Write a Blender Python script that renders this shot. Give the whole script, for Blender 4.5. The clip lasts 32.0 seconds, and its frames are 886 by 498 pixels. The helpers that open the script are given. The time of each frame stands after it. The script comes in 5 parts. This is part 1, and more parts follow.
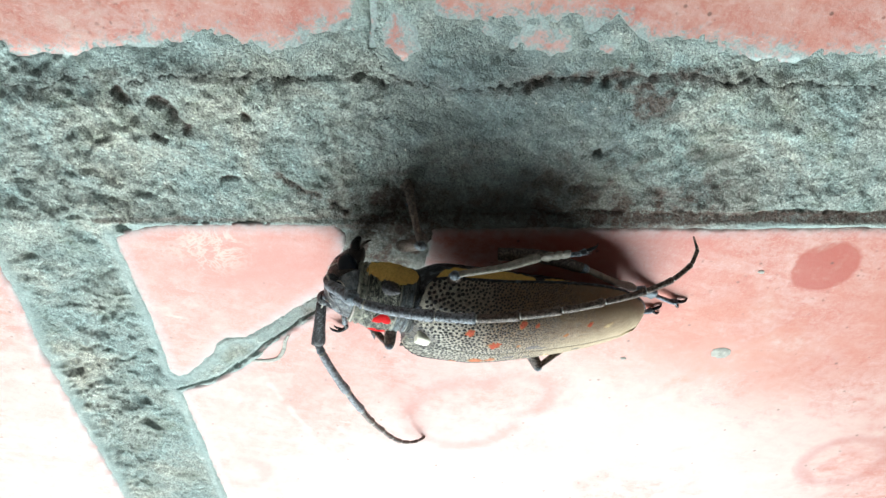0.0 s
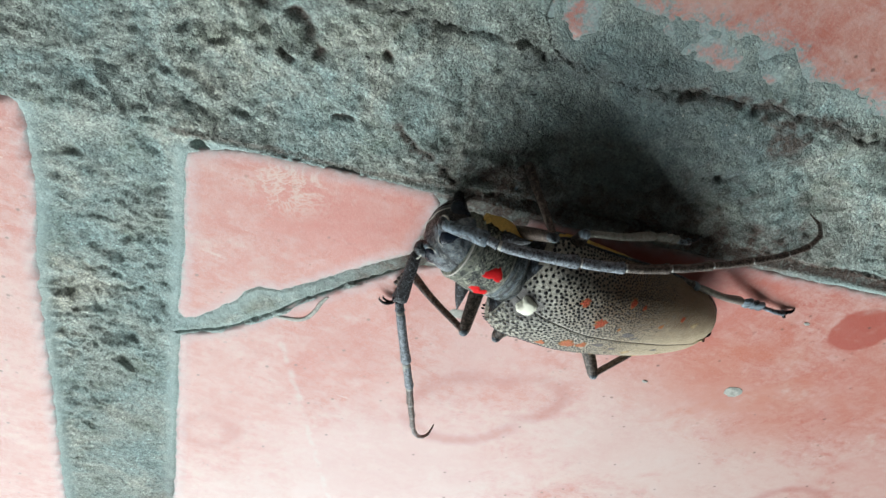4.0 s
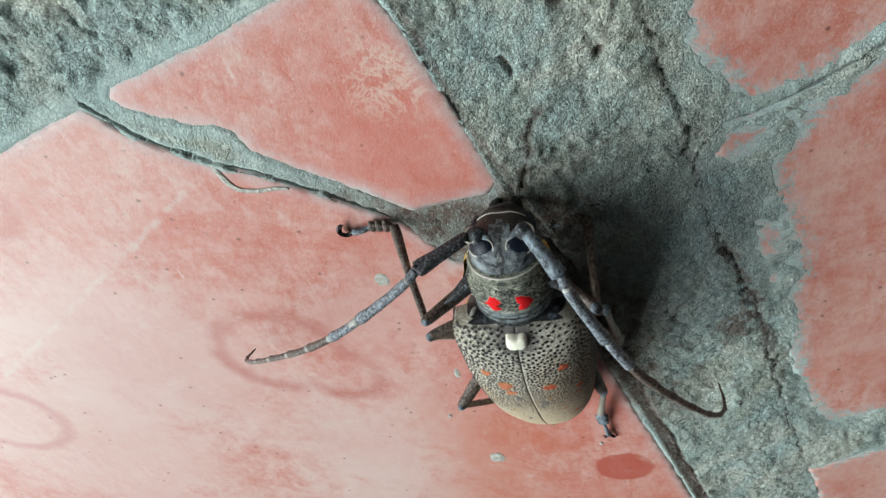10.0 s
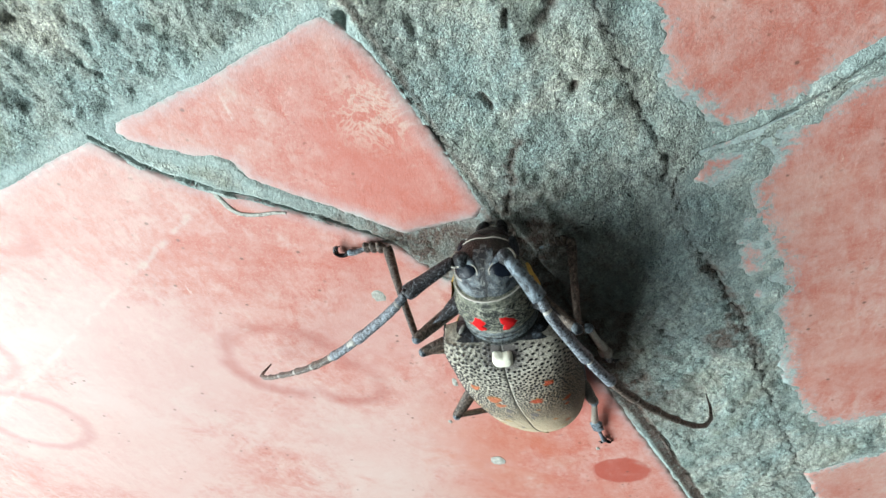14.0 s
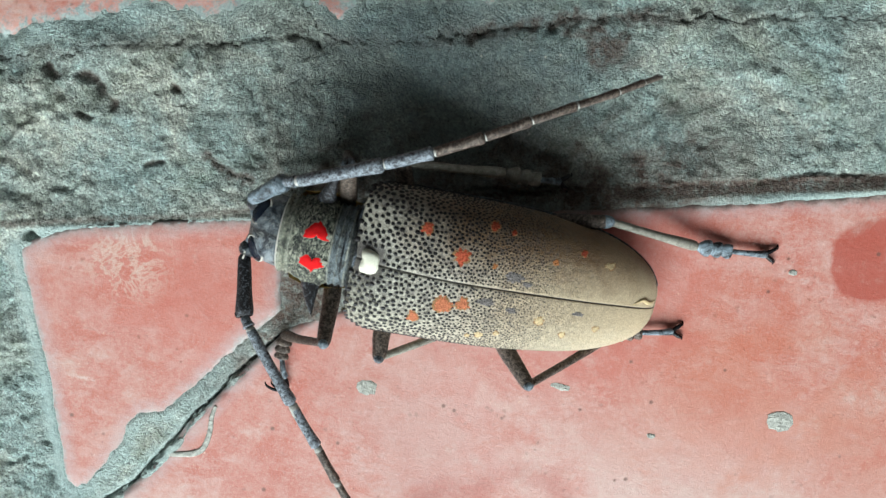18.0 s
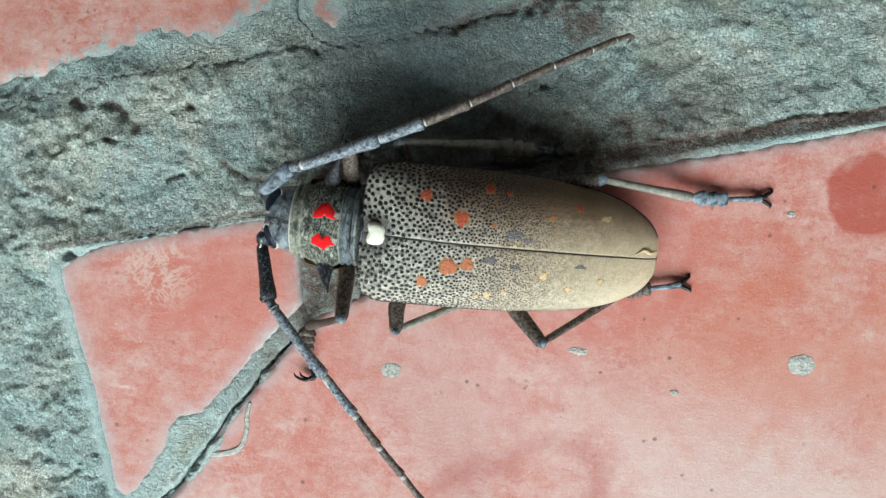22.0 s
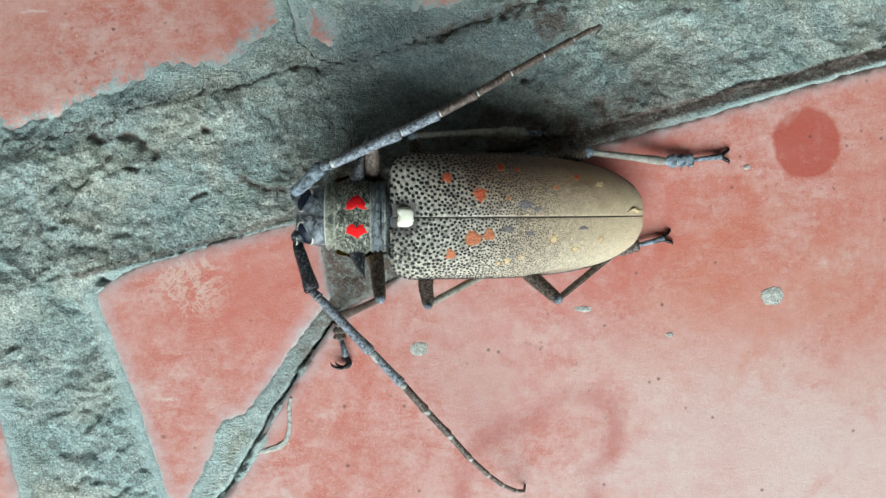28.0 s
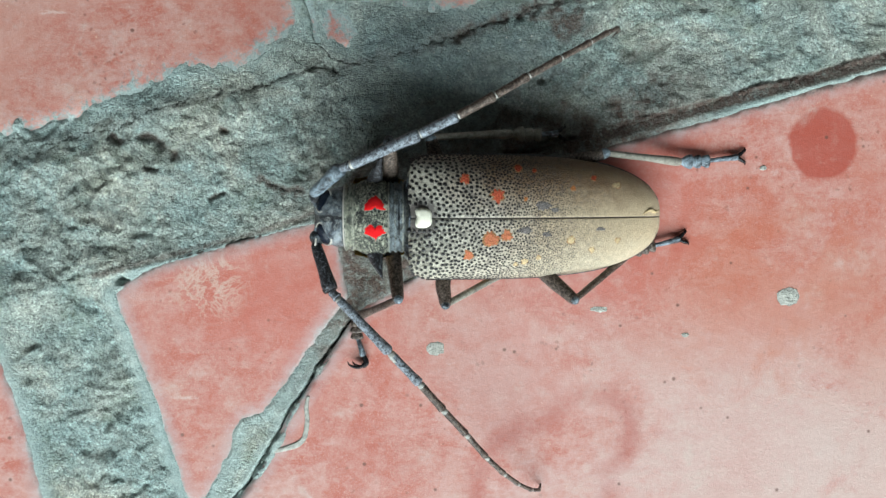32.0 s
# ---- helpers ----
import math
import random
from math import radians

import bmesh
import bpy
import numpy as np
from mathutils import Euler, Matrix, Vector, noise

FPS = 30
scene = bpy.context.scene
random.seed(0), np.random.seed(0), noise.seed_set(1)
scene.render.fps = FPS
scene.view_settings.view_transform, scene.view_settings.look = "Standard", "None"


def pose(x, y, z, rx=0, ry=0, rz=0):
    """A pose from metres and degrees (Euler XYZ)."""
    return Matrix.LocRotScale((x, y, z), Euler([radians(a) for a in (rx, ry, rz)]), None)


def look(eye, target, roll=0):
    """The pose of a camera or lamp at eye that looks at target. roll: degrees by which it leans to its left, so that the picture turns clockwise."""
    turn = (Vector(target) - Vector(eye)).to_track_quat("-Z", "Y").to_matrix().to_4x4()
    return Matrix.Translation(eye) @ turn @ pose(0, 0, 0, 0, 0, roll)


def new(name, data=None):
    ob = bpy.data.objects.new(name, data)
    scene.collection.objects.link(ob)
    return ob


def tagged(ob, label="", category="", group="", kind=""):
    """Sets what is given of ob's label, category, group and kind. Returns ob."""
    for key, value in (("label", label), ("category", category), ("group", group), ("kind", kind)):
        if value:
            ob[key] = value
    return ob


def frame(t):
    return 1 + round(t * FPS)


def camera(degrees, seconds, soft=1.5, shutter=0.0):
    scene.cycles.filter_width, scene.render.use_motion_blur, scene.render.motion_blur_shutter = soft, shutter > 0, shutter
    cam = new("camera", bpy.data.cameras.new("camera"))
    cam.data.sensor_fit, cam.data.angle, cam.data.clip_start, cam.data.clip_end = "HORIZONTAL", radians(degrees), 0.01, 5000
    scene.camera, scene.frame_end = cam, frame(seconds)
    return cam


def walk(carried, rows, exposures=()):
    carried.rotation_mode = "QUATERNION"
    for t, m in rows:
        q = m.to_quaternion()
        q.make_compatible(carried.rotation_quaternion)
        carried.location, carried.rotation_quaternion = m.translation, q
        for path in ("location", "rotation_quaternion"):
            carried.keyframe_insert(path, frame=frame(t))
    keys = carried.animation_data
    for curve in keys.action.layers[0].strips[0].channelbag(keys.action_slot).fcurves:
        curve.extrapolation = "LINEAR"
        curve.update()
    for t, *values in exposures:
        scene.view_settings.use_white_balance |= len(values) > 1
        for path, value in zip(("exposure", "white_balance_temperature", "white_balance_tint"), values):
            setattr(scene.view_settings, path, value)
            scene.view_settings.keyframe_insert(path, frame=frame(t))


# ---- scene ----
cam = camera(58.94, 32.0, soft=1.5)
MM = 0.001

# seconds, eye in millimetres, turn in degrees
PATH = [
    (0.0, -25.29, 79.70, 88.90, -43.84, -1.81, 16.95),
    (0.5, -25.87, 79.83, 89.82, -43.85, -1.97, 16.77),
    (1.0, -25.74, 79.68, 89.58, -43.84, -1.99, 16.61),
    (1.5, -27.05, 80.10, 88.41, -43.67, -2.16, 16.69),
    (2.0, -28.91, 82.04, 86.99, -43.91, -2.66, 17.36),
    (2.5, -28.80, 83.10, 88.68, -44.00, -2.69, 17.49),
    (3.0, -30.34, 83.68, 89.29, -43.42, -2.78, 17.88),
    (3.5, -41.14, 79.86, 86.75, -43.24, -2.43, 20.32),
    (4.0, -55.43, 59.75, 82.31, -45.54, -1.48, 33.01),
    (4.5, -69.67, 47.10, 75.54, -46.01, -1.83, 44.47),
    (6.5, -77.95, 30.74, 64.54, -50.33, 0.97, 61.59),
    (7.0, -77.08, 30.56, 66.81, -48.92, 1.17, 61.23),
    (7.5, -77.58, 30.60, 66.75, -48.91, 1.35, 61.09),
    (8.0, -77.14, 29.22, 68.60, -48.62, 1.72, 61.47),
    (8.5, -76.63, 21.92, 68.87, -48.06, 2.24, 66.65),
    (9.0, -77.12, 17.31, 69.30, -48.18, 2.90, 72.27),
    (9.5, -79.47, 14.60, 70.70, -48.77, 4.58, 75.90),
    (10.0, -82.77, 13.85, 72.36, -48.72, 5.05, 77.49),
    (10.5, -83.87, 12.93, 72.64, -49.41, 5.32, 77.78),
    (11.0, -83.77, 12.21, 74.05, -49.04, 5.06, 77.66),
    (11.5, -84.30, 12.46, 73.73, -48.73, 4.86, 77.51),
    (12.0, -85.87, 14.56, 71.37, -48.30, 5.37, 77.18),
    (12.5, -88.17, 17.95, 67.23, -49.57, 6.36, 76.88),
    (13.0, -88.17, 18.75, 67.76, -50.31, 6.20, 76.42),
    (13.5, -88.34, 18.90, 68.79, -50.30, 6.35, 76.23),
    (15.5, -77.42, 32.98, 84.48, -45.22, 3.13, 63.06),
    (16.0, -55.60, 37.97, 87.41, -41.83, 1.26, 49.49),
    (16.5, -35.05, 37.42, 88.92, -30.13, -1.67, 36.75),
    (17.0, -22.28, 39.19, 93.50, -24.71, -1.76, 28.73),
    (17.5, -8.32, 29.47, 102.74, -16.44, -0.48, 18.26),
    (18.0, 4.48, 21.16, 102.03, -11.65, 0.44, 12.62),
    (18.5, 7.25, 16.01, 105.46, -7.04, 1.39, 10.24),
    (19.0, 5.18, 12.34, 104.68, -6.96, 1.66, 9.31),
    (19.5, 9.84, 11.97, 103.07, -6.77, 1.57, 6.88),
    (20.0, 10.42, 10.23, 105.20, -6.38, 1.76, 5.95),
    (20.5, 9.70, 10.85, 105.90, -6.79, 2.19, 6.13),
    (21.0, 9.61, 11.42, 107.61, -6.70, 2.30, 6.28),
    (21.5, 10.98, 11.03, 107.61, -6.67, 2.59, 6.20),
    (22.0, 11.55, 10.69, 108.96, -6.72, 2.76, 6.33),
    (22.5, 10.75, 11.22, 109.22, -7.05, 2.29, 5.89),
    (23.0, 6.81, 11.12, 108.47, -6.95, 0.43, 4.77),
    (23.5, -0.48, 9.91, 107.88, -7.45, -1.86, 2.93),
    (24.0, -1.48, 0.88, 119.89, -4.93, -3.64, 0.89),
    (24.5, -4.71, 0.34, 125.64, -2.59, -3.42, 0.19),
    (25.0, -3.47, -0.65, 122.50, -2.54, -3.91, 0.64),
    (25.5, -3.26, 1.01, 119.33, -2.70, -4.52, 0.19),
    (27.5, -2.49, 2.40, 120.43, -3.47, -4.51, 0.05),
    (28.0, -2.62, 2.07, 121.44, -3.44, -4.09, 0.00),
    (28.5, -2.42, 1.97, 121.34, -3.42, -4.07, 0.04),
    (29.0, -3.22, 2.65, 121.47, -3.68, -4.08, 0.01),
    (29.5, -2.85, 2.10, 122.34, -3.78, -3.80, 0.06),
    (30.0, -3.02, 3.65, 120.66, -3.75, -3.90, 0.10),
    (30.5, -2.54, 3.42, 121.03, -3.32, -3.97, 0.15),
    (31.0, -4.36, 2.20, 123.37, -3.55, -3.81, 0.11),
    (31.5, -4.23, 2.12, 122.46, -3.59, -3.62, 0.16),
    (32.0, -4.26, 2.81, 121.86, -3.76, -3.63, 0.07),
]
EXPOSURES = [(0.0, 0.1, 6450, 11), (1.0, -0.13, 6350, 11), (2.0, -0.12, 6350, 12), (3.0, -0.3, 6350, 12), (4.0, -0.48, 6400, 12), (7.0, -0.38, 6500, 12), (8.0, -0.36, 6500, 12), (9.0, -0.42, 6550, 12), (11.0, -0.52, 6500, 11), (12.0, -0.42, 6450, 10), (13.0, -0.03, 6350, 9),
             (15.5, -0.4, 6400, 11), (16.0, -0.72, 6450, 13), (17.0, -0.3, 6450, 12), (19.0, -0.26, 6350, 9), (28.0, -0.34, 6300, 9), (32.0, -0.34, 6300, 9)]
walk(cam, [(t, pose(x * MM, y * MM, z * MM, a, b, c)) for t, x, y, z, a, b, c in PATH], EXPOSURES)

# ---- light ----
world = bpy.data.worlds.new("sky")
scene.world = world
world.use_nodes = True
sky = world.node_tree.nodes.new("ShaderNodeTexSky")
sky.sky_type, sky.sun_disc = "NISHITA", False
sky.sun_elevation, sky.sun_rotation = radians(38), radians(190)
world.node_tree.links.new(sky.outputs[0], world.node_tree.nodes["Background"].inputs[0])
world.node_tree.nodes["Background"].inputs[1].default_value = 0.045

# the open front of the porch: soft daylight comes in low from this side
opening = bpy.data.lights.new("daylight", "AREA")
opening.shape, opening.size, opening.size_y, opening.energy = "RECTANGLE", 2.7, 1.3, 152.0
opening.color = (0.88, 1.0, 0.99)
daylight = new("daylight", opening)
daylight.matrix_world = look((0.12, -1.6, 1.12), (0.0, 0.0, 0.0))


# ---- materials ----
def shader(name):
    m = bpy.data.materials.new(name)
    m.use_nodes = True
    return m, m.node_tree, m.node_tree.nodes["Principled BSDF"]


def node(nt, kind, **values):
    n = nt.nodes.new(kind)
    for key, value in values.items():
        if key in n.inputs:
            n.inputs[key].default_value = value
    return n


def millimetres(nt):
    tc = nt.nodes.new("ShaderNodeTexCoord")
    s = nt.nodes.new("ShaderNodeVectorMath")
    s.operation = "SCALE"
    s.inputs["Scale"].default_value = 1000.0
    nt.links.new(tc.outputs["Object"], s.inputs[0])
    return s.outputs[0]


def noisy(nt, co, scale, detail=4.0, rough=0.6, distort=0.0):
    n = node(nt, "ShaderNodeTexNoise", Scale=scale, Detail=detail, Roughness=rough, Distortion=distort)
    nt.links.new(co, n.inputs["Vector"])
    return n.outputs["Fac"]


def node_colour(nt, co, scale):
    n = node(nt, "ShaderNodeTexNoise", Scale=scale, Detail=3.0)
    nt.links.new(co, n.inputs["Vector"])
    return n.outputs["Color"]


def warped(nt, co):
    m = nt.nodes.new("ShaderNodeVectorMath")
    m.operation = "ADD"
    nt.links.new(co, m.inputs[0])
    nt.links.new(node_colour(nt, co, 1.3), m.inputs[1])
    return m.outputs[0]


def ramp(nt, fac, *stops):
    r = nt.nodes.new("ShaderNodeValToRGB")
    e = r.color_ramp.elements
    while len(e) < len(stops):
        e.new(0.5)
    for el, (p, c) in zip(e, stops):
        el.position = p
        el.color = (c, c, c, 1) if isinstance(c, (int, float)) else (*c, 1)
    nt.links.new(fac, r.inputs[0])
    return r.outputs[0]


def blend(nt, fac, a, b, mode="MIX"):
    m = nt.nodes.new("ShaderNodeMix")
    m.data_type, m.blend_type = "RGBA", mode
    for sock, v in ((m.inputs[0], fac), (m.inputs[6], a), (m.inputs[7], b)):
        if isinstance(v, (int, float)):
            sock.default_value = v
        elif isinstance(v, tuple):
            sock.default_value = (*v, 1)
        else:
            nt.links.new(v, sock)
    return m.outputs[2]


def calc(nt, op, a, b=0.0, clamp=False):
    m = nt.nodes.new("ShaderNodeMath")
    m.operation, m.use_clamp = op, clamp
    for sock, v in ((m.inputs[0], a), (m.inputs[1], b)):
        if isinstance(v, (int, float)):
            sock.default_value = v
        else:
            nt.links.new(v, sock)
    return m.outputs[0]


def relief(nt, bsdf, height, distance, strength=1.0):
    b = node(nt, "ShaderNodeBump", Strength=strength, Distance=distance)
    nt.links.new(height, b.inputs["Height"])
    nt.links.new(b.outputs[0], bsdf.inputs["Normal"])


def away(nt, co, x, y):
    """The distance in the plane from a point, in millimetres."""
    s = nt.nodes.new("ShaderNodeSeparateXYZ")
    nt.links.new(co, s.inputs[0])
    dx, dy = calc(nt, "SUBTRACT", s.outputs[0], x), calc(nt, "SUBTRACT", s.outputs[1], y)
    return calc(nt, "SQRT", calc(nt, "ADD", calc(nt, "MULTIPLY", dx, dx), calc(nt, "MULTIPLY", dy, dy)))


def tile_material(name, stains):
    m, nt, b = shader(name)
    co = millimetres(nt)
    big = noisy(nt, co, 0.045, 6, 0.7)
    mid = noisy(nt, co, 0.35, 6, 0.75)
    fine = noisy(nt, co, 3.2, 4, 0.75)
    col = ramp(nt, big, (0.34, (0.43, 0.10, 0.065)), (0.5, (0.45, 0.14, 0.105)), (0.66, (0.49, 0.24, 0.20)))
    if not stains:
        col = blend(nt, ramp(nt, big, (0.34, 0.0), (0.6, 0.35)), col, (0.60, 0.32, 0.25))
    col = blend(nt, ramp(nt, mid, (0.45, 0.0), (0.68, 0.75)), col, (0.52, 0.28, 0.24))
    col = blend(nt, ramp(nt, mid, (0.28, 0.45), (0.45, 0.0)), col, (0.34, 0.09, 0.065))
    col = blend(nt, ramp(nt, fine, (0.52, 0.0), (0.72, 0.65)), col, (0.58, 0.38, 0.33))
    col = blend(nt, ramp(nt, fine, (0.2, 0.5), (0.4, 0.0)), col, (0.28, 0.08, 0.055))
    streak = nt.nodes.new("ShaderNodeVectorMath")
    streak.operation = "MULTIPLY"
    streak.inputs[1].default_value = (0.5, 1.2, 1.0)
    nt.links.new(co, streak.inputs[0])
    worn = noisy(nt, streak.outputs[0], 0.28, 7, 0.75, 0.5)
    often = ramp(nt, noisy(nt, co, 0.06, 4, 0.6), (0.36, 0.25), (0.62, 1.0))
    col = blend(nt, calc(nt, "MULTIPLY", ramp(nt, worn, (0.46, 0.0), (0.58, 0.5)), often), col, (0.56, 0.38, 0.34))
    mottle = noisy(nt, co, 0.75, 6, 0.7, 0.8)
    col = blend(nt, calc(nt, "MULTIPLY", ramp(nt, mottle, (0.5, 0.0), (0.62, 0.34)), often), col, (0.59, 0.42, 0.38))
    col = blend(nt, ramp(nt, mottle, (0.34, 0.28), (0.46, 0.0)), col, (0.41, 0.095, 0.065))
    pores = node(nt, "ShaderNodeTexVoronoi", Scale=0.6)
    nt.links.new(warped(nt, co), pores.inputs["Vector"])
    sparse = ramp(nt, noisy(nt, co, 0.12, 3), (0.5, 0.0), (0.62, 0.8))
    col = blend(nt, calc(nt, "MULTIPLY", ramp(nt, pores.outputs["Distance"], (0.1, 1.0), (0.2, 0.0)), sparse), col, (0.22, 0.08, 0.06))
    for scale, size, lot, tint in ((1.7, 0.17, 0.86, (0.16, 0.06, 0.045)), (2.3, 0.2, 0.84, (0.66, 0.42, 0.30)), (0.8, 0.13, 0.78, (0.70, 0.50, 0.38))):
        fleck = node(nt, "ShaderNodeTexVoronoi", Scale=scale)
        nt.links.new(warped(nt, co), fleck.inputs["Vector"])
        pick = nt.nodes.new("ShaderNodeSeparateColor")
        nt.links.new(fleck.outputs["Color"], pick.inputs[0])
        here = calc(nt, "MULTIPLY", ramp(nt, fleck.outputs["Distance"], (size * 0.6, 0.8), (size, 0.0)), calc(nt, "GREATER_THAN", pick.outputs[0], lot))
        col = blend(nt, calc(nt, "MULTIPLY", here, often), col, tint)
    thin = nt.nodes.new("ShaderNodeVectorMath")
    thin.operation = "MULTIPLY"
    thin.inputs[1].default_value = (0.16, 1.7, 1.0)
    nt.links.new(warped(nt, co), thin.inputs[0])
    col = blend(nt, ramp(nt, noisy(nt, thin.outputs[0], 0.5, 4, 0.6), (0.69, 0.0), (0.74, 0.45)), col, (0.66, 0.52, 0.47))
    if stains:
        # dusty paler grounds and bare orange-red ones; (26, 3) also paints the beetle's shade
        ragged = calc(nt, "MULTIPLY", calc(nt, "SUBTRACT", noisy(nt, co, 0.11, 6, 0.75, 0.6), 0.5), 46.0)
        for x, y, r, tint, much in ((52, -36, 22, (0.55, 0.40, 0.365), 0.65), (14, -24, 11, (0.52, 0.31, 0.28), 0.6), (84, -40, 20, (0.55, 0.42, 0.38), 0.6), (20, -70, 26, (0.54, 0.36, 0.33), 0.7), (52, -98, 30, (0.56, 0.40, 0.365), 0.6), (100, -72, 26, (0.55, 0.41, 0.375), 0.6), (0, -104, 18, (0.55, 0.40, 0.36), 0.6), (112, -20, 16, (0.53, 0.33, 0.29), 0.6),
                                    (51, -9, 13, (0.47, 0.13, 0.07), 0.6), (72, -16, 9, (0.46, 0.14, 0.08), 0.45), (-24, -14, 12, (0.47, 0.125, 0.09), 0.6), (84, 6, 14, (0.47, 0.15, 0.10), 0.5), (26, 3, 15, (0.43, 0.085, 0.058), 0.8)):
            d = calc(nt, "DIVIDE", calc(nt, "ADD", calc(nt, "SUBTRACT", away(nt, co, x, y), r), ragged), 24.0)
            col = blend(nt, ramp(nt, calc(nt, "ADD", d, 0.5), (0.15, much), (0.85, 0.0)), col, tint)
        wob = calc(nt, "MULTIPLY", calc(nt, "SUBTRACT", noisy(nt, co, 0.3, 3), 0.5), 3.0)
        d = calc(nt, "ADD", away(nt, co, 64.3, 11.4), calc(nt, "MULTIPLY", wob, 0.5))
        col = blend(nt, ramp(nt, calc(nt, "DIVIDE", d, 10.0), (0.53, 0.85), (0.60, 0.0)), col, (0.36, 0.058, 0.035))
        d1, d2 = away(nt, co, 27.3, -35.0), away(nt, co, 19.5, -44.0)
        d1 = calc(nt, "SUBTRACT", d1, 6.6)
        d2 = calc(nt, "SUBTRACT", d2, 10.8)
        sm = nt.nodes.new("ShaderNodeMath")
        sm.operation = "SMOOTH_MIN"
        sm.inputs[2].default_value = 3.0
        nt.links.new(d1, sm.inputs[0])
        nt.links.new(d2, sm.inputs[1])
        d = calc(nt, "ABSOLUTE", calc(nt, "ADD", sm.outputs[0], wob))
        patch = ramp(nt, noisy(nt, co, 0.16, 3), (0.35, 0.45), (0.55, 1.0))
        ring = calc(nt, "MULTIPLY", ramp(nt, calc(nt, "DIVIDE", d, 4.0), (0.1, 0.5), (0.65, 0.0)), patch)
        col = blend(nt, ring, col, (0.34, 0.06, 0.04))
        d = calc(nt, "ABSOLUTE", calc(nt, "SUBTRACT", noisy(nt, co, 0.2, 5, 0.7, 0.8), 0.5))
        scrawl = calc(nt, "MULTIPLY", ramp(nt, d, (0.0, 0.5), (0.045, 0.0)), ramp(nt, calc(nt, "DIVIDE", away(nt, co, -33.0, -10.0), 10.0), (0.3, 1.0), (0.8, 0.0)))
        col = blend(nt, scrawl, col, (0.60, 0.54, 0.45))
        sp = nt.nodes.new("ShaderNodeSeparateXYZ")
        nt.links.new(co, sp.inputs[0])
        beyond = calc(nt, "ADD", calc(nt, "MULTIPLY", calc(nt, "ADD", sp.outputs[0], 20.0), -0.819), calc(nt, "MULTIPLY", calc(nt, "ADD", sp.outputs[1], 41.0), -0.575))
        beyond = calc(nt, "ADD", beyond, calc(nt, "MULTIPLY", wob, 0.6))
        started = ramp(nt, calc(nt, "DIVIDE", calc(nt, "SUBTRACT", calc(nt, "MULTIPLY", sp.outputs[1], -1.0), 38.0), 60.0), (0.0, 0.0), (0.12, 1.0))
        field = calc(nt, "MULTIPLY", ramp(nt, calc(nt, "DIVIDE", calc(nt, "ADD", beyond, 5.0), 10.0), (0.38, 0.0), (0.66, 0.18)), started)
        col = blend(nt, calc(nt, "MULTIPLY", field, ramp(nt, mid, (0.3, 0.5), (0.6, 1.0))), col, (0.60, 0.46, 0.42))
        scratch = calc(nt, "MULTIPLY", ramp(nt, calc(nt, "DIVIDE", calc(nt, "ABSOLUTE", beyond), 3.0), (0.08, 0.35), (0.25, 0.0)), calc(nt, "MULTIPLY", started, ramp(nt, noisy(nt, co, 0.25, 4), (0.42, 0.0), (0.55, 1.0))))
        col = blend(nt, scratch, col, (0.55, 0.52, 0.48))
        for x, y, r in ((12, -108, 9), (38, -112, 12), (-19.5, -75.5, 5), (106, -40, 9)):
            d = calc(nt, "ABSOLUTE", calc(nt, "ADD", calc(nt, "SUBTRACT", away(nt, co, x, y), r), wob))
            col = blend(nt, ramp(nt, calc(nt, "DIVIDE", d, 4.0), (0.1, 0.4), (0.6, 0.0)), col, (0.36, 0.07, 0.05))
    spots = node(nt, "ShaderNodeTexVoronoi", Scale=0.22)
    nt.links.new(co, spots.inputs["Vector"])
    col = blend(nt, ramp(nt, spots.outputs["Distance"], (0.045, 0.75), (0.085, 0.0)), col, (0.12, 0.05, 0.035))
    dust = calc(nt, "MULTIPLY", ramp(nt, noisy(nt, co, 0.09, 6, 0.75, 0.6), (0.56, 0.0), (0.75, 0.5)), ramp(nt, mid, (0.4, 0.0), (0.6, 1.0)))
    col = blend(nt, dust, col, (0.55, 0.5, 0.44))
    # thin cement washed over the rim
    edge = nt.nodes.new("ShaderNodeAttribute")
    edge.attribute_name = "edge"
    reach = calc(nt, "ADD", edge.outputs["Fac"], calc(nt, "MULTIPLY", calc(nt, "SUBTRACT", noisy(nt, co, 0.3, 7, 0.8, 0.8), 0.5), 13.0 if not stains else 2.0))
    reach = calc(nt, "ADD", reach, calc(nt, "MULTIPLY", calc(nt, "SUBTRACT", noisy(nt, co, 1.6, 5, 0.8), 0.5), 9.0 if not stains else 1.2))
    lo, hi = (-0.4, 1.3) if not stains else (-0.4, 0.9)
    film = ramp(nt, calc(nt, "DIVIDE", calc(nt, "ADD", reach, 5.0), 10.0), ((lo + 5) / 10, 0.95), ((hi + 5) / 10, 0.0))
    film = calc(nt, "MULTIPLY", film, ramp(nt, fine, (0.25, 0.8), (0.6, 1.0)))
    wash = blend(nt, ramp(nt, mid, (0.3, 0.0), (0.7, 1.0)), (0.20, 0.27, 0.26) if stains else (0.21, 0.30, 0.295), (0.36, 0.43, 0.41) if stains else (0.36, 0.455, 0.44))
    wash = blend(nt, 0.8, wash, ramp(nt, fine, (0.34, 0.5), (0.5, 1.0), (0.66, 1.4)), "MULTIPLY")
    haze = ramp(nt, calc(nt, "DIVIDE", calc(nt, "ADD", reach, 5.0), 10.0), (0.5, 0.45 if not stains else 0.8), (0.78, 0.0))
    col = blend(nt, calc(nt, "MULTIPLY", haze, ramp(nt, mid, (0.35, 0.4), (0.6, 1.0))), col, (0.50, 0.42, 0.42) if not stains else (0.43, 0.37, 0.375))
    col = blend(nt, film, col, wash)
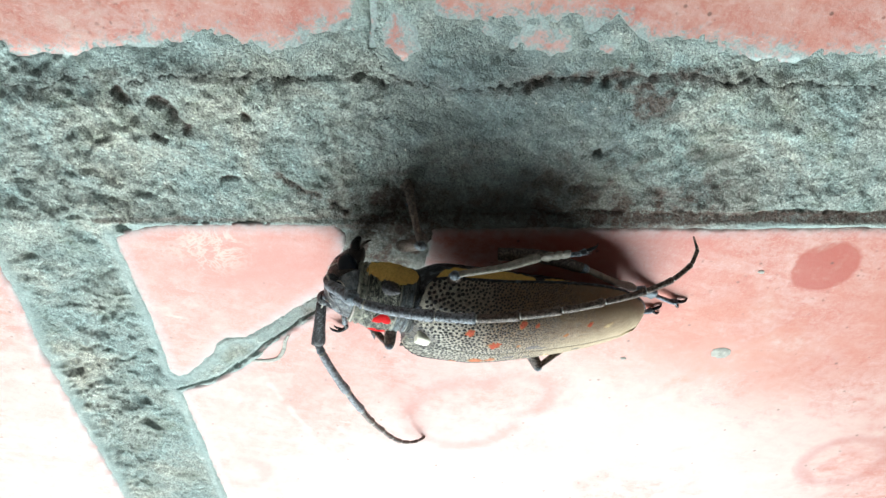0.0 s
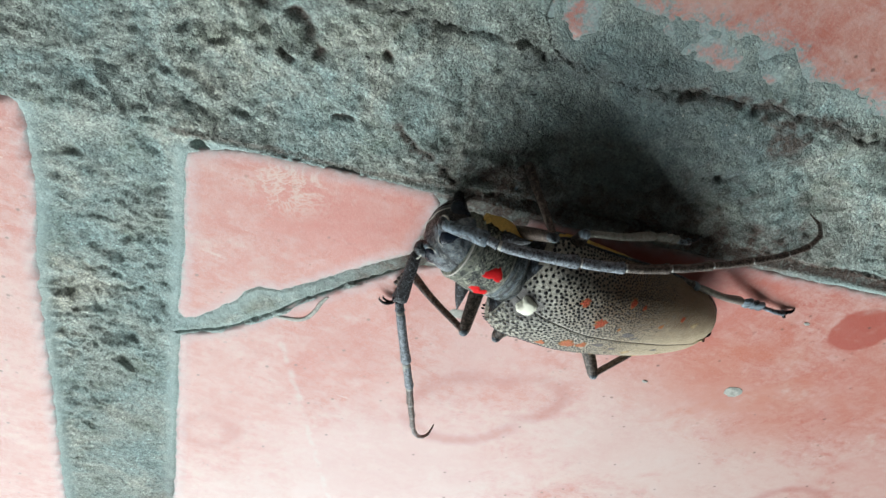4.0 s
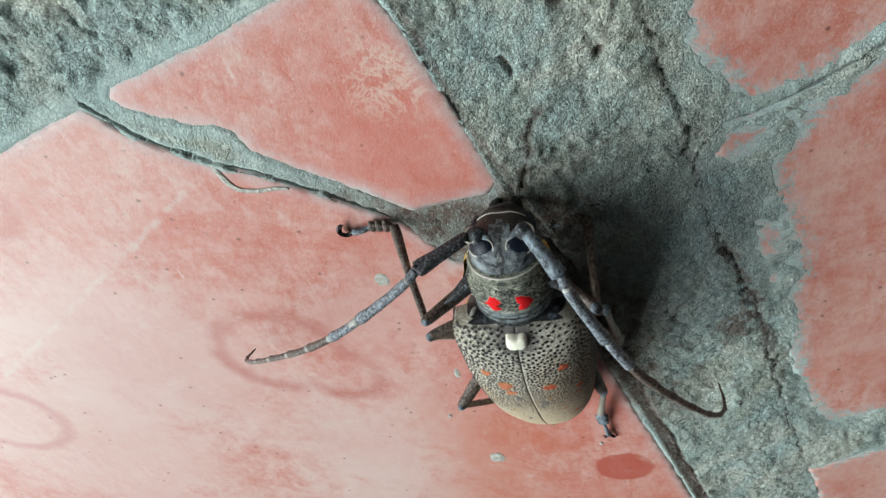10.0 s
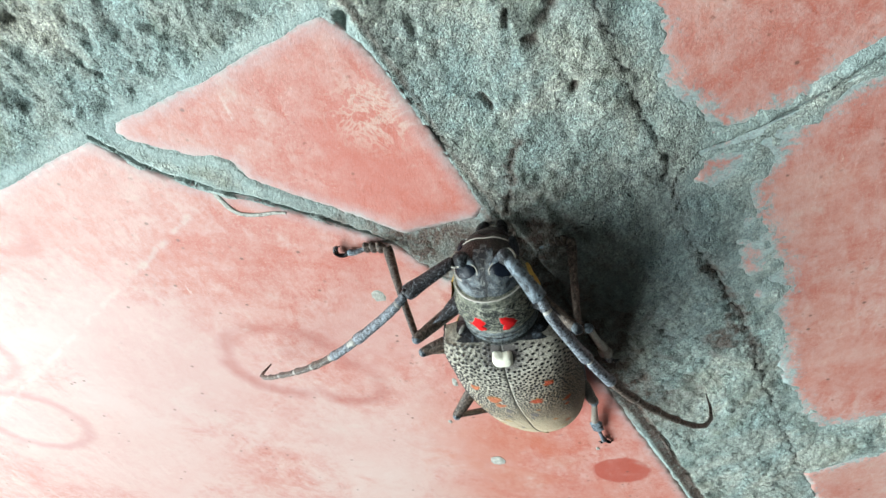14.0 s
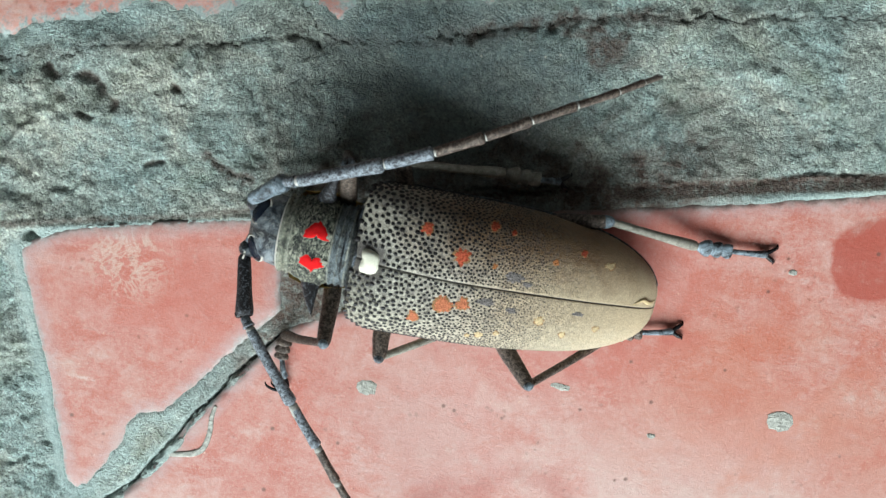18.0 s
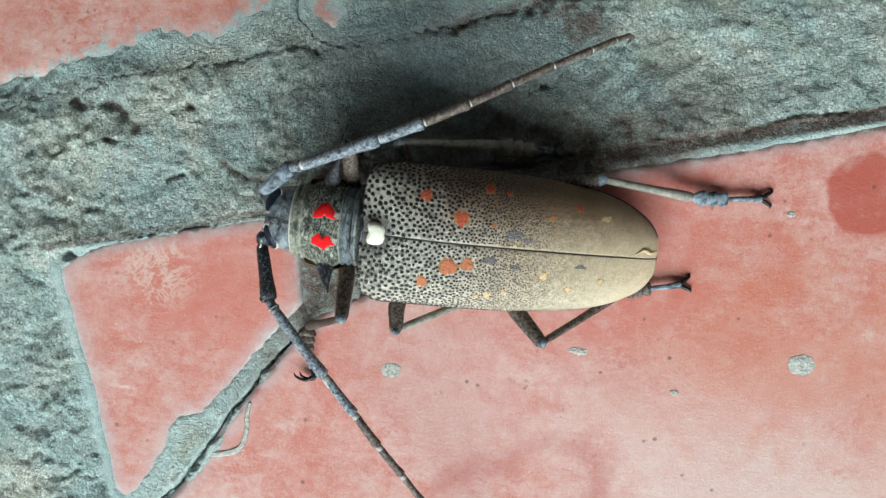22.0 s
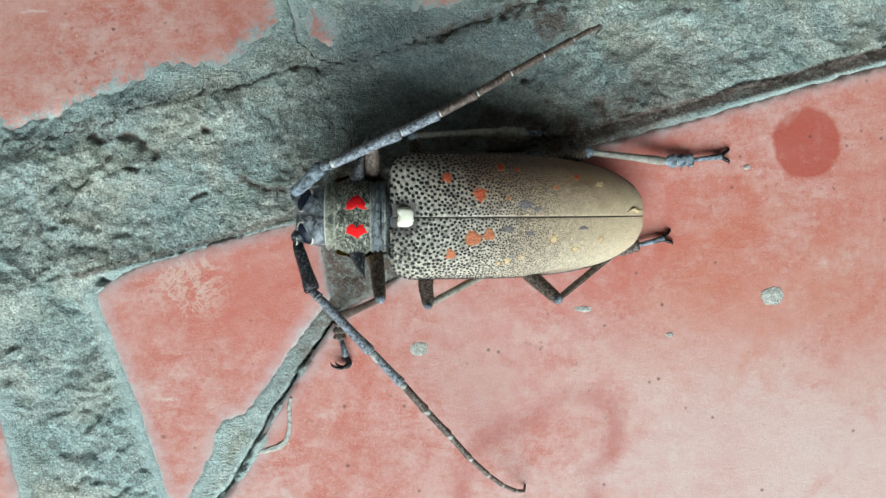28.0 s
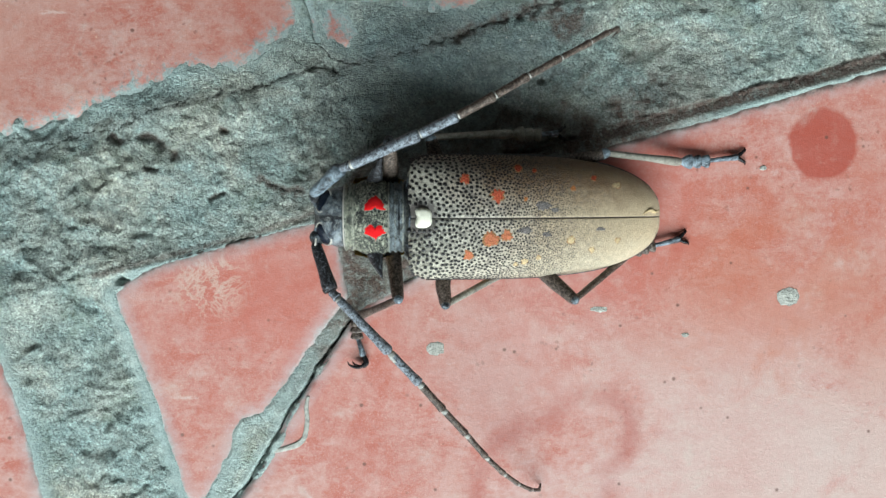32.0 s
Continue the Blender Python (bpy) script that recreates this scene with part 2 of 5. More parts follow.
    if stains:
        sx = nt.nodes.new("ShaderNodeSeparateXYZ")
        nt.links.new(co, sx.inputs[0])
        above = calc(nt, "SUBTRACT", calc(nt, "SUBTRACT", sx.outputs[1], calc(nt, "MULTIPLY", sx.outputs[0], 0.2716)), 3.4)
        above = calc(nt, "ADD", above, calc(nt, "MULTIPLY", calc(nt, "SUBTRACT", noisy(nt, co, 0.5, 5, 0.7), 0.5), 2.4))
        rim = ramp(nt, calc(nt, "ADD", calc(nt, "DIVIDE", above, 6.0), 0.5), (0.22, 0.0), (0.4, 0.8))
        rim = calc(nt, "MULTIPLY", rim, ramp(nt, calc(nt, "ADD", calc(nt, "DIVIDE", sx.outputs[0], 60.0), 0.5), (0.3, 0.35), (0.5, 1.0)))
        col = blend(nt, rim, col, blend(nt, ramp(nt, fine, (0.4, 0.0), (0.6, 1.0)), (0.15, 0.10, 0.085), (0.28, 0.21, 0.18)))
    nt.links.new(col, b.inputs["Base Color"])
    gloss = ramp(nt, mid, (0.3, 0.5), (0.7, 0.68))
    nt.links.new(blend(nt, film, gloss, (0.85, 0.85, 0.85)), b.inputs["Roughness"])
    b.inputs["Specular IOR Level"].default_value = 0.5
    b.inputs["Coat Weight"].default_value = 0.14
    b.inputs["Coat Roughness"].default_value = 0.3
    relief(nt, b, blend(nt, 0.4, mid, fine), 0.00022, 0.7)
    return m


def mortar_material(name):
    """Sandy cement: grains of a quarter of a millimetre, grey with sea-green and paler patches, cracks and white grit."""
    m, nt, b = shader(name)
    co = millimetres(nt)
    big = noisy(nt, co, 0.05, 5, 0.65, 0.4)
    mid = noisy(nt, co, 0.5, 8, 0.8)
    fine = noisy(nt, co, 3.4, 5, 0.85)
    grain = node(nt, "ShaderNodeTexVoronoi", Scale=3.6)
    nt.links.new(warped(nt, co), grain.inputs["Vector"])
    tone = nt.nodes.new("ShaderNodeSeparateColor")
    nt.links.new(grain.outputs["Color"], tone.inputs[0])
    col = ramp(nt, big, (0.32, (0.37, 0.43, 0.395)), (0.5, (0.50, 0.54, 0.485)), (0.68, (0.68, 0.665, 0.57)))
    tea = ramp(nt, noisy(nt, co, 0.07, 5, 0.7, 0.5), (0.44, 0.0), (0.60, 0.75))
    col = blend(nt, calc(nt, "MULTIPLY", tea, ramp(nt, mid, (0.3, 0.45), (0.6, 1.0))), col, (0.33, 0.46, 0.455))
    col = blend(nt, 0.7, col, ramp(nt, mid, (0.34, 0.55), (0.5, 0.98), (0.68, 1.35)), "MULTIPLY")
    col = blend(nt, 0.8, col, ramp(nt, fine, (0.36, 0.35), (0.5, 1.0), (0.66, 1.65)), "MULTIPLY")
    col = blend(nt, 0.75, col, ramp(nt, tone.outputs[0], (0.0, 0.5), (0.5, 1.0), (1.0, 1.5)), "MULTIPLY")
    moss = calc(nt, "MULTIPLY", ramp(nt, noisy(nt, co, 0.09, 5, 0.7), (0.52, 0.0), (0.68, 0.6)), ramp(nt, mid, (0.42, 0.0), (0.56, 1.0)))
    col = blend(nt, moss, col, (0.17, 0.20, 0.12))
    # a blue-grey patch: part stain, part shade behind the beetle painted in
    blue_shade = calc(nt, "ADD", away(nt, co, 6.0, 21.0), calc(nt, "MULTIPLY", calc(nt, "SUBTRACT", noisy(nt, co, 0.12, 6, 0.7, 0.5), 0.5), 40.0))
    col = blend(nt, ramp(nt, calc(nt, "DIVIDE", blue_shade, 40.0), (0.2, 0.55), (0.62, 0.0)), col, (0.17, 0.22, 0.235))
    # single sand grains, pale and dark
    for scale, size, lot, tint in ((0.5, 0.09, 0.8, (0.80, 0.78, 0.70)), (1.3, 0.16, 0.72, (0.60, 0.58, 0.52)), (1.1, 0.16, 0.70, (0.07, 0.065, 0.055))):
        grit = node(nt, "ShaderNodeTexVoronoi", Scale=scale)
        nt.links.new(co, grit.inputs["Vector"])
        pick = nt.nodes.new("ShaderNodeSeparateColor")
        nt.links.new(grit.outputs["Color"], pick.inputs[0])
        here = calc(nt, "MULTIPLY", ramp(nt, grit.outputs["Distance"], (size * 0.6, 0.9), (size, 0.0)), calc(nt, "GREATER_THAN", pick.outputs[0], lot))
        col = blend(nt, here, col, tint)
    # smooth paler cement where it was struck off along the tiles
    edge = nt.nodes.new("ShaderNodeAttribute")
    edge.attribute_name = "edge"
    lip = ramp(nt, calc(nt, "DIVIDE", calc(nt, "ADD", edge.outputs["Fac"], calc(nt, "MULTIPLY", calc(nt, "SUBTRACT", mid, 0.5), 4.0)), 5.0), (0.15, 1.0), (0.5, 0.0))
    wash = blend(nt, ramp(nt, mid, (0.3, 0.0), (0.7, 1.0)), (0.28, 0.37, 0.36), (0.45, 0.53, 0.51))
    wash = blend(nt, 0.6, wash, ramp(nt, fine, (0.34, 0.6), (0.5, 1.0), (0.66, 1.3)), "MULTIPLY")
    col = blend(nt, calc(nt, "MULTIPLY", lip, 0.7), col, wash)
    # brown dirt in the crack, pits and broken edge, plus the beetle's painted shade
    dirt_shade = nt.nodes.new("ShaderNodeAttribute")
    dirt_shade.attribute_name = "dirt_shade"
    brown_mask = calc(nt, "MULTIPLY", dirt_shade.outputs["Fac"], ramp(nt, noisy(nt, co, 0.9, 6, 0.8, 0.6), (0.34, 0.35), (0.52, 1.0)))
    col = blend(nt, brown_mask, col, blend(nt, ramp(nt, fine, (0.38, 0.0), (0.62, 1.0)), (0.06, 0.035, 0.03), (0.24, 0.17, 0.14)))
    # thin open cracks
    crack = nt.nodes.new("ShaderNodeAttribute")
    crack.attribute_name = "crack"
    split = calc(nt, "ADD", crack.outputs["Fac"], calc(nt, "MULTIPLY", calc(nt, "SUBTRACT", noisy(nt, co, 1.1, 5, 0.8), 0.5), 0.55))
    split = calc(nt, "MULTIPLY", ramp(nt, split, (0.03, 1.0), (0.2, 0.0)), ramp(nt, noisy(nt, co, 0.16, 4, 0.7), (0.36, 0.15), (0.48, 1.0)))
    col = blend(nt, split, col, (0.025, 0.02, 0.018))
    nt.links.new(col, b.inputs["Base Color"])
    b.inputs["Roughness"].default_value = 0.9
    b.inputs["Specular IOR Level"].default_value = 0.25
    high = calc(nt, "ADD", calc(nt, "MULTIPLY", mid, 0.5), calc(nt, "ADD", calc(nt, "MULTIPLY", fine, 0.6), calc(nt, "MULTIPLY", grain.outputs["Distance"], -0.45)))
    bump = node(nt, "ShaderNodeBump", Distance=0.0008)
    nt.links.new(calc(nt, "SUBTRACT", 1.0, calc(nt, "MULTIPLY", lip, 0.35)), bump.inputs["Strength"])
    nt.links.new(calc(nt, "SUBTRACT", high, split), bump.inputs["Height"])
    nt.links.new(bump.outputs[0], b.inputs["Normal"])
    return m


def plain_material(name, colour, rough=0.6, grain=0.0, scale=2.0, bump=0.0):
    m, nt, b = shader(name)
    co = millimetres(nt)
    n = noisy(nt, co, scale, 5, 0.7)
    dark, light = tuple(c * (1 - grain) for c in colour), tuple(min(1, c * (1 + grain)) for c in colour)
    nt.links.new(ramp(nt, n, (0.3, dark), (0.7, light)), b.inputs["Base Color"])
    b.inputs["Roughness"].default_value = rough
    b.inputs["Specular IOR Level"].default_value = 0.2
    if bump:
        relief(nt, b, n, bump)
    return m


def shell_material(name):
    """Short grey hair over dark horn: broken by the bare horn in front, brown on the right flank, paler on the left,
    close and tan towards the tail.
    """
    m, nt, b = shader(name)
    co = millimetres(nt)
    s = nt.nodes.new("ShaderNodeSeparateXYZ")
    nt.links.new(co, s.inputs[0])
    along = calc(nt, "DIVIDE", calc(nt, "ADD", s.outputs[0], calc(nt, "MULTIPLY", calc(nt, "SUBTRACT", noisy(nt, co, 0.22, 5, 0.7), 0.5), 12.0)), 40.0)
    hair = ramp(nt, along, (0.02, (0.50, 0.48, 0.41)), (0.24, (0.50, 0.44, 0.36)), (0.42, (0.48, 0.37, 0.25)), (0.62, (0.45, 0.345, 0.225)), (0.85, (0.47, 0.355, 0.23)))
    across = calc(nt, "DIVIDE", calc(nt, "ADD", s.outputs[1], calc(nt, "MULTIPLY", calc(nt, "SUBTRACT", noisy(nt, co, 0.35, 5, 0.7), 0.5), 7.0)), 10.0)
    # brown right and pale left flank, partly side light painted into the hair
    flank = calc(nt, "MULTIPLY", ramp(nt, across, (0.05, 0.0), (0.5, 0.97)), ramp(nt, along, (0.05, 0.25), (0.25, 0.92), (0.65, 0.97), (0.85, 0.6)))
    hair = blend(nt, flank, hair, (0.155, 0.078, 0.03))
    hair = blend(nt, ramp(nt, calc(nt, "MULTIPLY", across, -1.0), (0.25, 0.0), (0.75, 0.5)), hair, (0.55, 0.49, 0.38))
    fine = noisy(nt, co, 7.0, 4, 0.8)
    mid = noisy(nt, co, 1.5, 6, 0.75)
    hair = blend(nt, 0.85, hair, ramp(nt, fine, (0.34, 0.35), (0.5, 1.0), (0.68, 1.7)), "MULTIPLY")
    # bare dark horn between the hairs: a fine net in front, single specks in the middle
    horn = blend(nt, ramp(nt, noisy(nt, co, 0.5, 4), (0.4, 0.0), (0.6, 1.0)), (0.05, 0.042, 0.040), (0.085, 0.070, 0.075))
    bare = ramp(nt, mid, (0.37, 1.0), (0.55, 0.0))
    bare = calc(nt, "MULTIPLY", bare, ramp(nt, along, (0.05, 0.78), (0.3, 0.72), (0.5, 0.55), (0.68, 0.2), (0.85, 0.05)))
    dots = node(nt, "ShaderNodeTexVoronoi", Scale=4.2)
    nt.links.new(co, dots.inputs["Vector"])
    specks = calc(nt, "MULTIPLY", ramp(nt, dots.outputs["Distance"], (0.2, 1.0), (0.42, 0.0)), ramp(nt, along, (0.22, 0.1), (0.36, 1.0), (0.55, 0.85), (0.8, 0.1)))
    specks = calc(nt, "MULTIPLY", specks, ramp(nt, noisy(nt, co, 0.45, 5, 0.7), (0.36, 0.1), (0.56, 1.0)))
    # hair rubbed off beside the seam
    worn = calc(nt, "MULTIPLY", ramp(nt, noisy(nt, co, 0.3, 6, 0.75, 0.6), (0.5, 0.0), (0.6, 0.7)), ramp(nt, calc(nt, "ABSOLUTE", s.outputs[1]), (0.0, 0.9), (1.0, 0.0)))
    bare = calc(nt, "MAXIMUM", calc(nt, "MAXIMUM", bare, specks), calc(nt, "MULTIPLY", worn, ramp(nt, along, (0.4, 1.0), (0.6, 0.1))))
    bare = calc(nt, "MAXIMUM", bare, ramp(nt, calc(nt, "ABSOLUTE", s.outputs[1]), (0.05, 0.9), (0.14, 0.0)))
    # bare blue-black horn round the scutellum
    ring = calc(nt, "ADD", away(nt, co, -0.6, 0.0), calc(nt, "MULTIPLY", calc(nt, "SUBTRACT", mid, 0.5), 5.0))
    bare = calc(nt, "MAXIMUM", bare, ramp(nt, calc(nt, "DIVIDE", ring, 6.0), (0.36, 0.9), (0.62, 0.0)))
    col = blend(nt, bare, hair, horn)
    nt.links.new(col, b.inputs["Base Color"])
    nt.links.new(ramp(nt, bare, (0.2, 0.6), (0.8, 0.38)), b.inputs["Roughness"])
    b.inputs["Specular IOR Level"].default_value = 0.28
    b.inputs["Sheen Weight"].default_value = 0.36
    b.inputs["Sheen Roughness"].default_value = 0.4
    b.inputs["Sheen Tint"].default_value = (1.0, 0.9, 0.68, 1)
    relief(nt, b, calc(nt, "ADD", blend(nt, 0.5, fine, mid), calc(nt, "MULTIPLY", bare, -0.5)), 0.0002, 0.9)
    return m


def pronotum_material(name):
    """Black wrinkled horn; grey-green hair lies in fine crooked lines, thicker in the folds before and behind."""
    m, nt, b = shader(name)
    co = millimetres(nt)
    s = nt.nodes.new("ShaderNodeSeparateXYZ")
    nt.links.new(co, s.inputs[0])
    wide = nt.nodes.new("ShaderNodeVectorMath")
    wide.operation = "MULTIPLY"
    wide.inputs[1].default_value = (1.5, 0.75, 0.75)
    nt.links.new(co, wide.inputs[0])
    n, fine = noisy(nt, wide.outputs[0], 1.25, 5, 0.65, 1.0), noisy(nt, co, 7.0, 4, 0.75)
    near = calc(nt, "ABSOLUTE", calc(nt, "SUBTRACT", n, 0.5))
    cover = ramp(nt, noisy(nt, co, 1.0, 6, 0.75, 0.4), (0.38, 0.15), (0.52, 0.95))
    place = calc(nt, "DIVIDE", calc(nt, "ADD", s.outputs[0], 12.0), 10.0)
    back = ramp(nt, place, (0.23, 0.0), (0.69, 0.0), (0.73, 0.9), (0.90, 0.8), (0.95, 0.0))
    folds = ramp(nt, place, (0.1, 0.0), (0.115, 0.8), (0.13, 0.0), (0.20, 0.0), (0.215, 0.7), (0.23, 0.0), (0.695, 0.0), (0.71, 1.0), (0.725, 0.0), (0.79, 0.0), (0.80, 0.4), (0.81, 0.0), (0.895, 0.0), (0.91, 1.0), (0.925, 0.0))
    front = ramp(nt, place, (0.1, 0.85), (0.22, 0.85), (0.25, 1.0), (0.69, 1.0), (0.73, 0.12))
    wrinkles = calc(nt, "MULTIPLY", ramp(nt, near, (0.028, 1.0), (0.06, 0.0)), ramp(nt, place, (0.2, 0.3), (0.27, 1.0)))
    cover = calc(nt, "MULTIPLY", calc(nt, "MULTIPLY", cover, front), calc(nt, "SUBTRACT", 1.0, wrinkles))
    col = blend(nt, cover, (0.010, 0.012, 0.014), ramp(nt, noisy(nt, co, 2.2, 4), (0.4, (0.26, 0.28, 0.22)), (0.62, (0.60, 0.59, 0.46))))
    tufts = calc(nt, "MULTIPLY", ramp(nt, noisy(nt, wide.outputs[0], 0.9, 6, 0.75, 0.8), (0.42, 0.05), (0.56, 1.0)), ramp(nt, fine, (0.35, 0.3), (0.6, 1.0)))
    col = blend(nt, calc(nt, "MULTIPLY", back, tufts), col, (0.34, 0.40, 0.43))
    col = blend(nt, calc(nt, "MULTIPLY", folds, ramp(nt, noisy(nt, co, 0.8, 6, 0.7), (0.42, 0.1), (0.56, 1.0))), col, (0.56, 0.55, 0.46))
    col = blend(nt, 0.7, col, ramp(nt, fine, (0.3, 0.45), (0.7, 1.4)), "MULTIPLY")
    nt.links.new(col, b.inputs["Base Color"])
    b.inputs["Specular IOR Level"].default_value = 0.3
    b.inputs["Roughness"].default_value = 0.4
    relief(nt, b, calc(nt, "ADD", near, calc(nt, "MULTIPLY", fine, 0.2)), 0.0008, 1.0)
    return m


def skull_material(name):
    """Smooth blue-grey hair on the crown of the head, parted by a bare black line."""
    m, nt, b = shader(name)
    co = millimetres(nt)
    s = nt.nodes.new("ShaderNodeSeparateXYZ")
    nt.links.new(co, s.inputs[0])
    n, fine = noisy(nt, co, 0.7, 5, 0.6, 0.4), noisy(nt, co, 7.0, 4, 0.75)
    side = calc(nt, "ADD", calc(nt, "ABSOLUTE", s.outputs[1]), calc(nt, "MULTIPLY", calc(nt, "SUBTRACT", fine, 0.5), 0.5))
    col = ramp(nt, n, (0.40, (0.014, 0.018, 0.026)), (0.50, (0.11, 0.13, 0.15)), (0.62, (0.27, 0.305, 0.325)))
    col = blend(nt, ramp(nt, side, (0.18, 0.97), (0.45, 0.45), (1.2, 0.0)), col, (0.012, 0.013, 0.017))
    col = blend(nt, calc(nt, "MULTIPLY", ramp(nt, noisy(nt, co, 1.0, 6, 0.75), (0.46, 0.0), (0.6, 0.85)), ramp(nt, side, (0.3, 1.0), (3.2, 0.35))), col, (0.02, 0.02, 0.025))
    # thin pale lines of hair along the wrinkles
    wrinkle = calc(nt, "ABSOLUTE", calc(nt, "SUBTRACT", noisy(nt, co, 0.75, 5, 0.65, 1.0), 0.5))
    lines = calc(nt, "MULTIPLY", ramp(nt, wrinkle, (0.008, 0.45), (0.03, 0.0)), ramp(nt, noisy(nt, co, 0.9, 4), (0.42, 0.0), (0.55, 1.0)))
    col = blend(nt, lines, col, (0.42, 0.43, 0.40))
    col = blend(nt, 0.6, col, ramp(nt, fine, (0.3, 0.55), (0.7, 1.4)), "MULTIPLY")
    nt.links.new(col, b.inputs["Base Color"])
    b.inputs["Roughness"].default_value = 0.36
    b.inputs["Specular IOR Level"].default_value = 0.35
    relief(nt, b, calc(nt, "ADD", fine, calc(nt, "MULTIPLY", wrinkle, 4.0)), 0.00012, 0.9)
    return m


def horn_material(name, dark, pale, scale=1.2, cover=(0.42, 0.66), rough=0.32, stretch=(1, 1, 1)):
    """Black horn dusted with grey-blue hair."""
    m, nt, b = shader(name)
    co = millimetres(nt)
    wide = nt.nodes.new("ShaderNodeVectorMath")
    wide.operation = "MULTIPLY"
    wide.inputs[1].default_value = stretch
    nt.links.new(co, wide.inputs[0])
    n, fine = noisy(nt, wide.outputs[0], scale, 6, 0.75, 0.6), noisy(nt, co, 9.0, 3, 0.7)
    col = blend(nt, ramp(nt, n, (cover[0], 0.0), (cover[1], 1.0)), dark, pale)
    col = blend(nt, 0.6, col, ramp(nt, fine, (0.3, 0.55), (0.7, 1.35)), "MULTIPLY")
    nt.links.new(col, b.inputs["Base Color"])
    b.inputs["Roughness"].default_value = rough
    b.inputs["Specular IOR Level"].default_value = 0.32
    relief(nt, b, blend(nt, 0.5, n, fine), 0.00018, 0.9)
    return m


TILE = tile_material("red_tile", True)
TILE_UP = tile_material("red_tile_worn", False)
MORTAR = mortar_material("mortar")
SHELL = shell_material("hairy_shell")
HORN = horn_material("dusted_horn", (0.012, 0.013, 0.016), (0.22, 0.26, 0.29), 1.2, (0.5, 0.72))
HEAD = horn_material("blue_grey_horn", (0.014, 0.016, 0.02), (0.30, 0.37, 0.43), 0.8, (0.40, 0.64))
COLLAR = horn_material("collar_horn", (0.008, 0.008, 0.010), (0.14, 0.17, 0.21), 0.9, (0.52, 0.68), 0.3)
PRONOTUM = pronotum_material("ridged_horn")
LEG = horn_material("leg_horn", (0.028, 0.018, 0.014), (0.26, 0.20, 0.165), 2.4, (0.44, 0.68))
SHIN = horn_material("pale_shin", (0.10, 0.085, 0.07), (0.34, 0.32, 0.27), 0.9, (0.3, 0.65))
FACE = horn_material("mottled_face", (0.016, 0.010, 0.008), (0.26, 0.21, 0.18), 3.2, (0.56, 0.70))
FEELER = horn_material("feeler_horn", (0.022, 0.02, 0.024), (0.33, 0.37, 0.42), 2.6, (0.40, 0.62), 0.45)
PALE = plain_material("pale_joint", (0.5, 0.47, 0.42), 0.6, 0.2, 3.0)
BLACK = plain_material("black_horn", (0.012, 0.011, 0.012), 0.22, 0.3, 3.0)
GRAIN = plain_material("granule_horn", (0.016, 0.014, 0.015), 0.3, 0.4, 3.0)
EYE = plain_material("dark_eye", (0.008, 0.011, 0.019), 0.16, 0.4, 8.0, 0.00005)
RED = plain_material("scarlet_hair", (0.58, 0.006, 0.008), 0.9, 0.25, 6.0, 0.0001)
RUST = plain_material("rust_hair", (0.40, 0.075, 0.035), 0.85, 0.5, 4.0, 0.0002)
FLAME = plain_material("flame_hair", (0.46, 0.15, 0.075), 0.85, 0.5, 4.0, 0.0002)
FRINGE = plain_material("fringe_hair", (0.30, 0.16, 0.075), 0.85, 0.7, 6.0, 0.0002)
RUBBED = plain_material("rubbed_horn", (0.16, 0.14, 0.135), 0.5, 0.9, 5.0, 0.0002)
BORDER = plain_material("border_hair", (0.24, 0.235, 0.19), 0.7, 0.6, 4.0)
SKULL = skull_material("skull_horn")
SCAPE = horn_material("scape_horn", (0.014, 0.012, 0.014), (0.24, 0.26, 0.30), 3.0, (0.52, 0.66), 0.45)
CRUMB = plain_material("cement_crumb", (0.42, 0.41, 0.37), 0.85, 0.35, 1.2, 0.0004)
ORANGE = plain_material("orange_hair", (0.42, 0.15, 0.05), 0.75, 0.6, 4.0, 0.0002)
OCHRE = plain_material("ochre_hair", (0.52, 0.39, 0.22), 0.75, 0.5, 4.0, 0.0001)
JOINT = plain_material("pale_segment", (0.40, 0.39, 0.36), 0.6, 0.5, 2.5)
CREAM = plain_material("cream_hair", (0.78, 0.75, 0.62), 0.7, 0.08, 5.0, 0.0001)
YELLOW = plain_material("yellow_hair", (0.58, 0.37, 0.10), 0.75, 0.3, 3.0, 0.0001)
WALL = plain_material("dark_wall", (0.06, 0.06, 0.058), 0.9, 0.12, 0.004)
CEMENT = plain_material("cement_floor", (0.30, 0.29, 0.27), 0.85, 0.25, 0.02, 0.001)


# ---- helpers for meshes; all lengths in millimetres ----
def mesh_of(name, verts, faces, material, smooth=True):
    me = bpy.data.meshes.new(name)
    me.from_pydata([tuple(c * MM for c in v) for v in verts], [], faces)
    for mm_ in material if isinstance(material, tuple) else (material,):
        me.materials.append(mm_)
    if smooth:
        me.polygons.foreach_set("use_smooth", [True] * len(me.polygons))
    me.update()
    return me


def part(name, me, parent, label=""):
    ob = new(name, me)
    ob.parent = parent
    return tagged(ob, label)


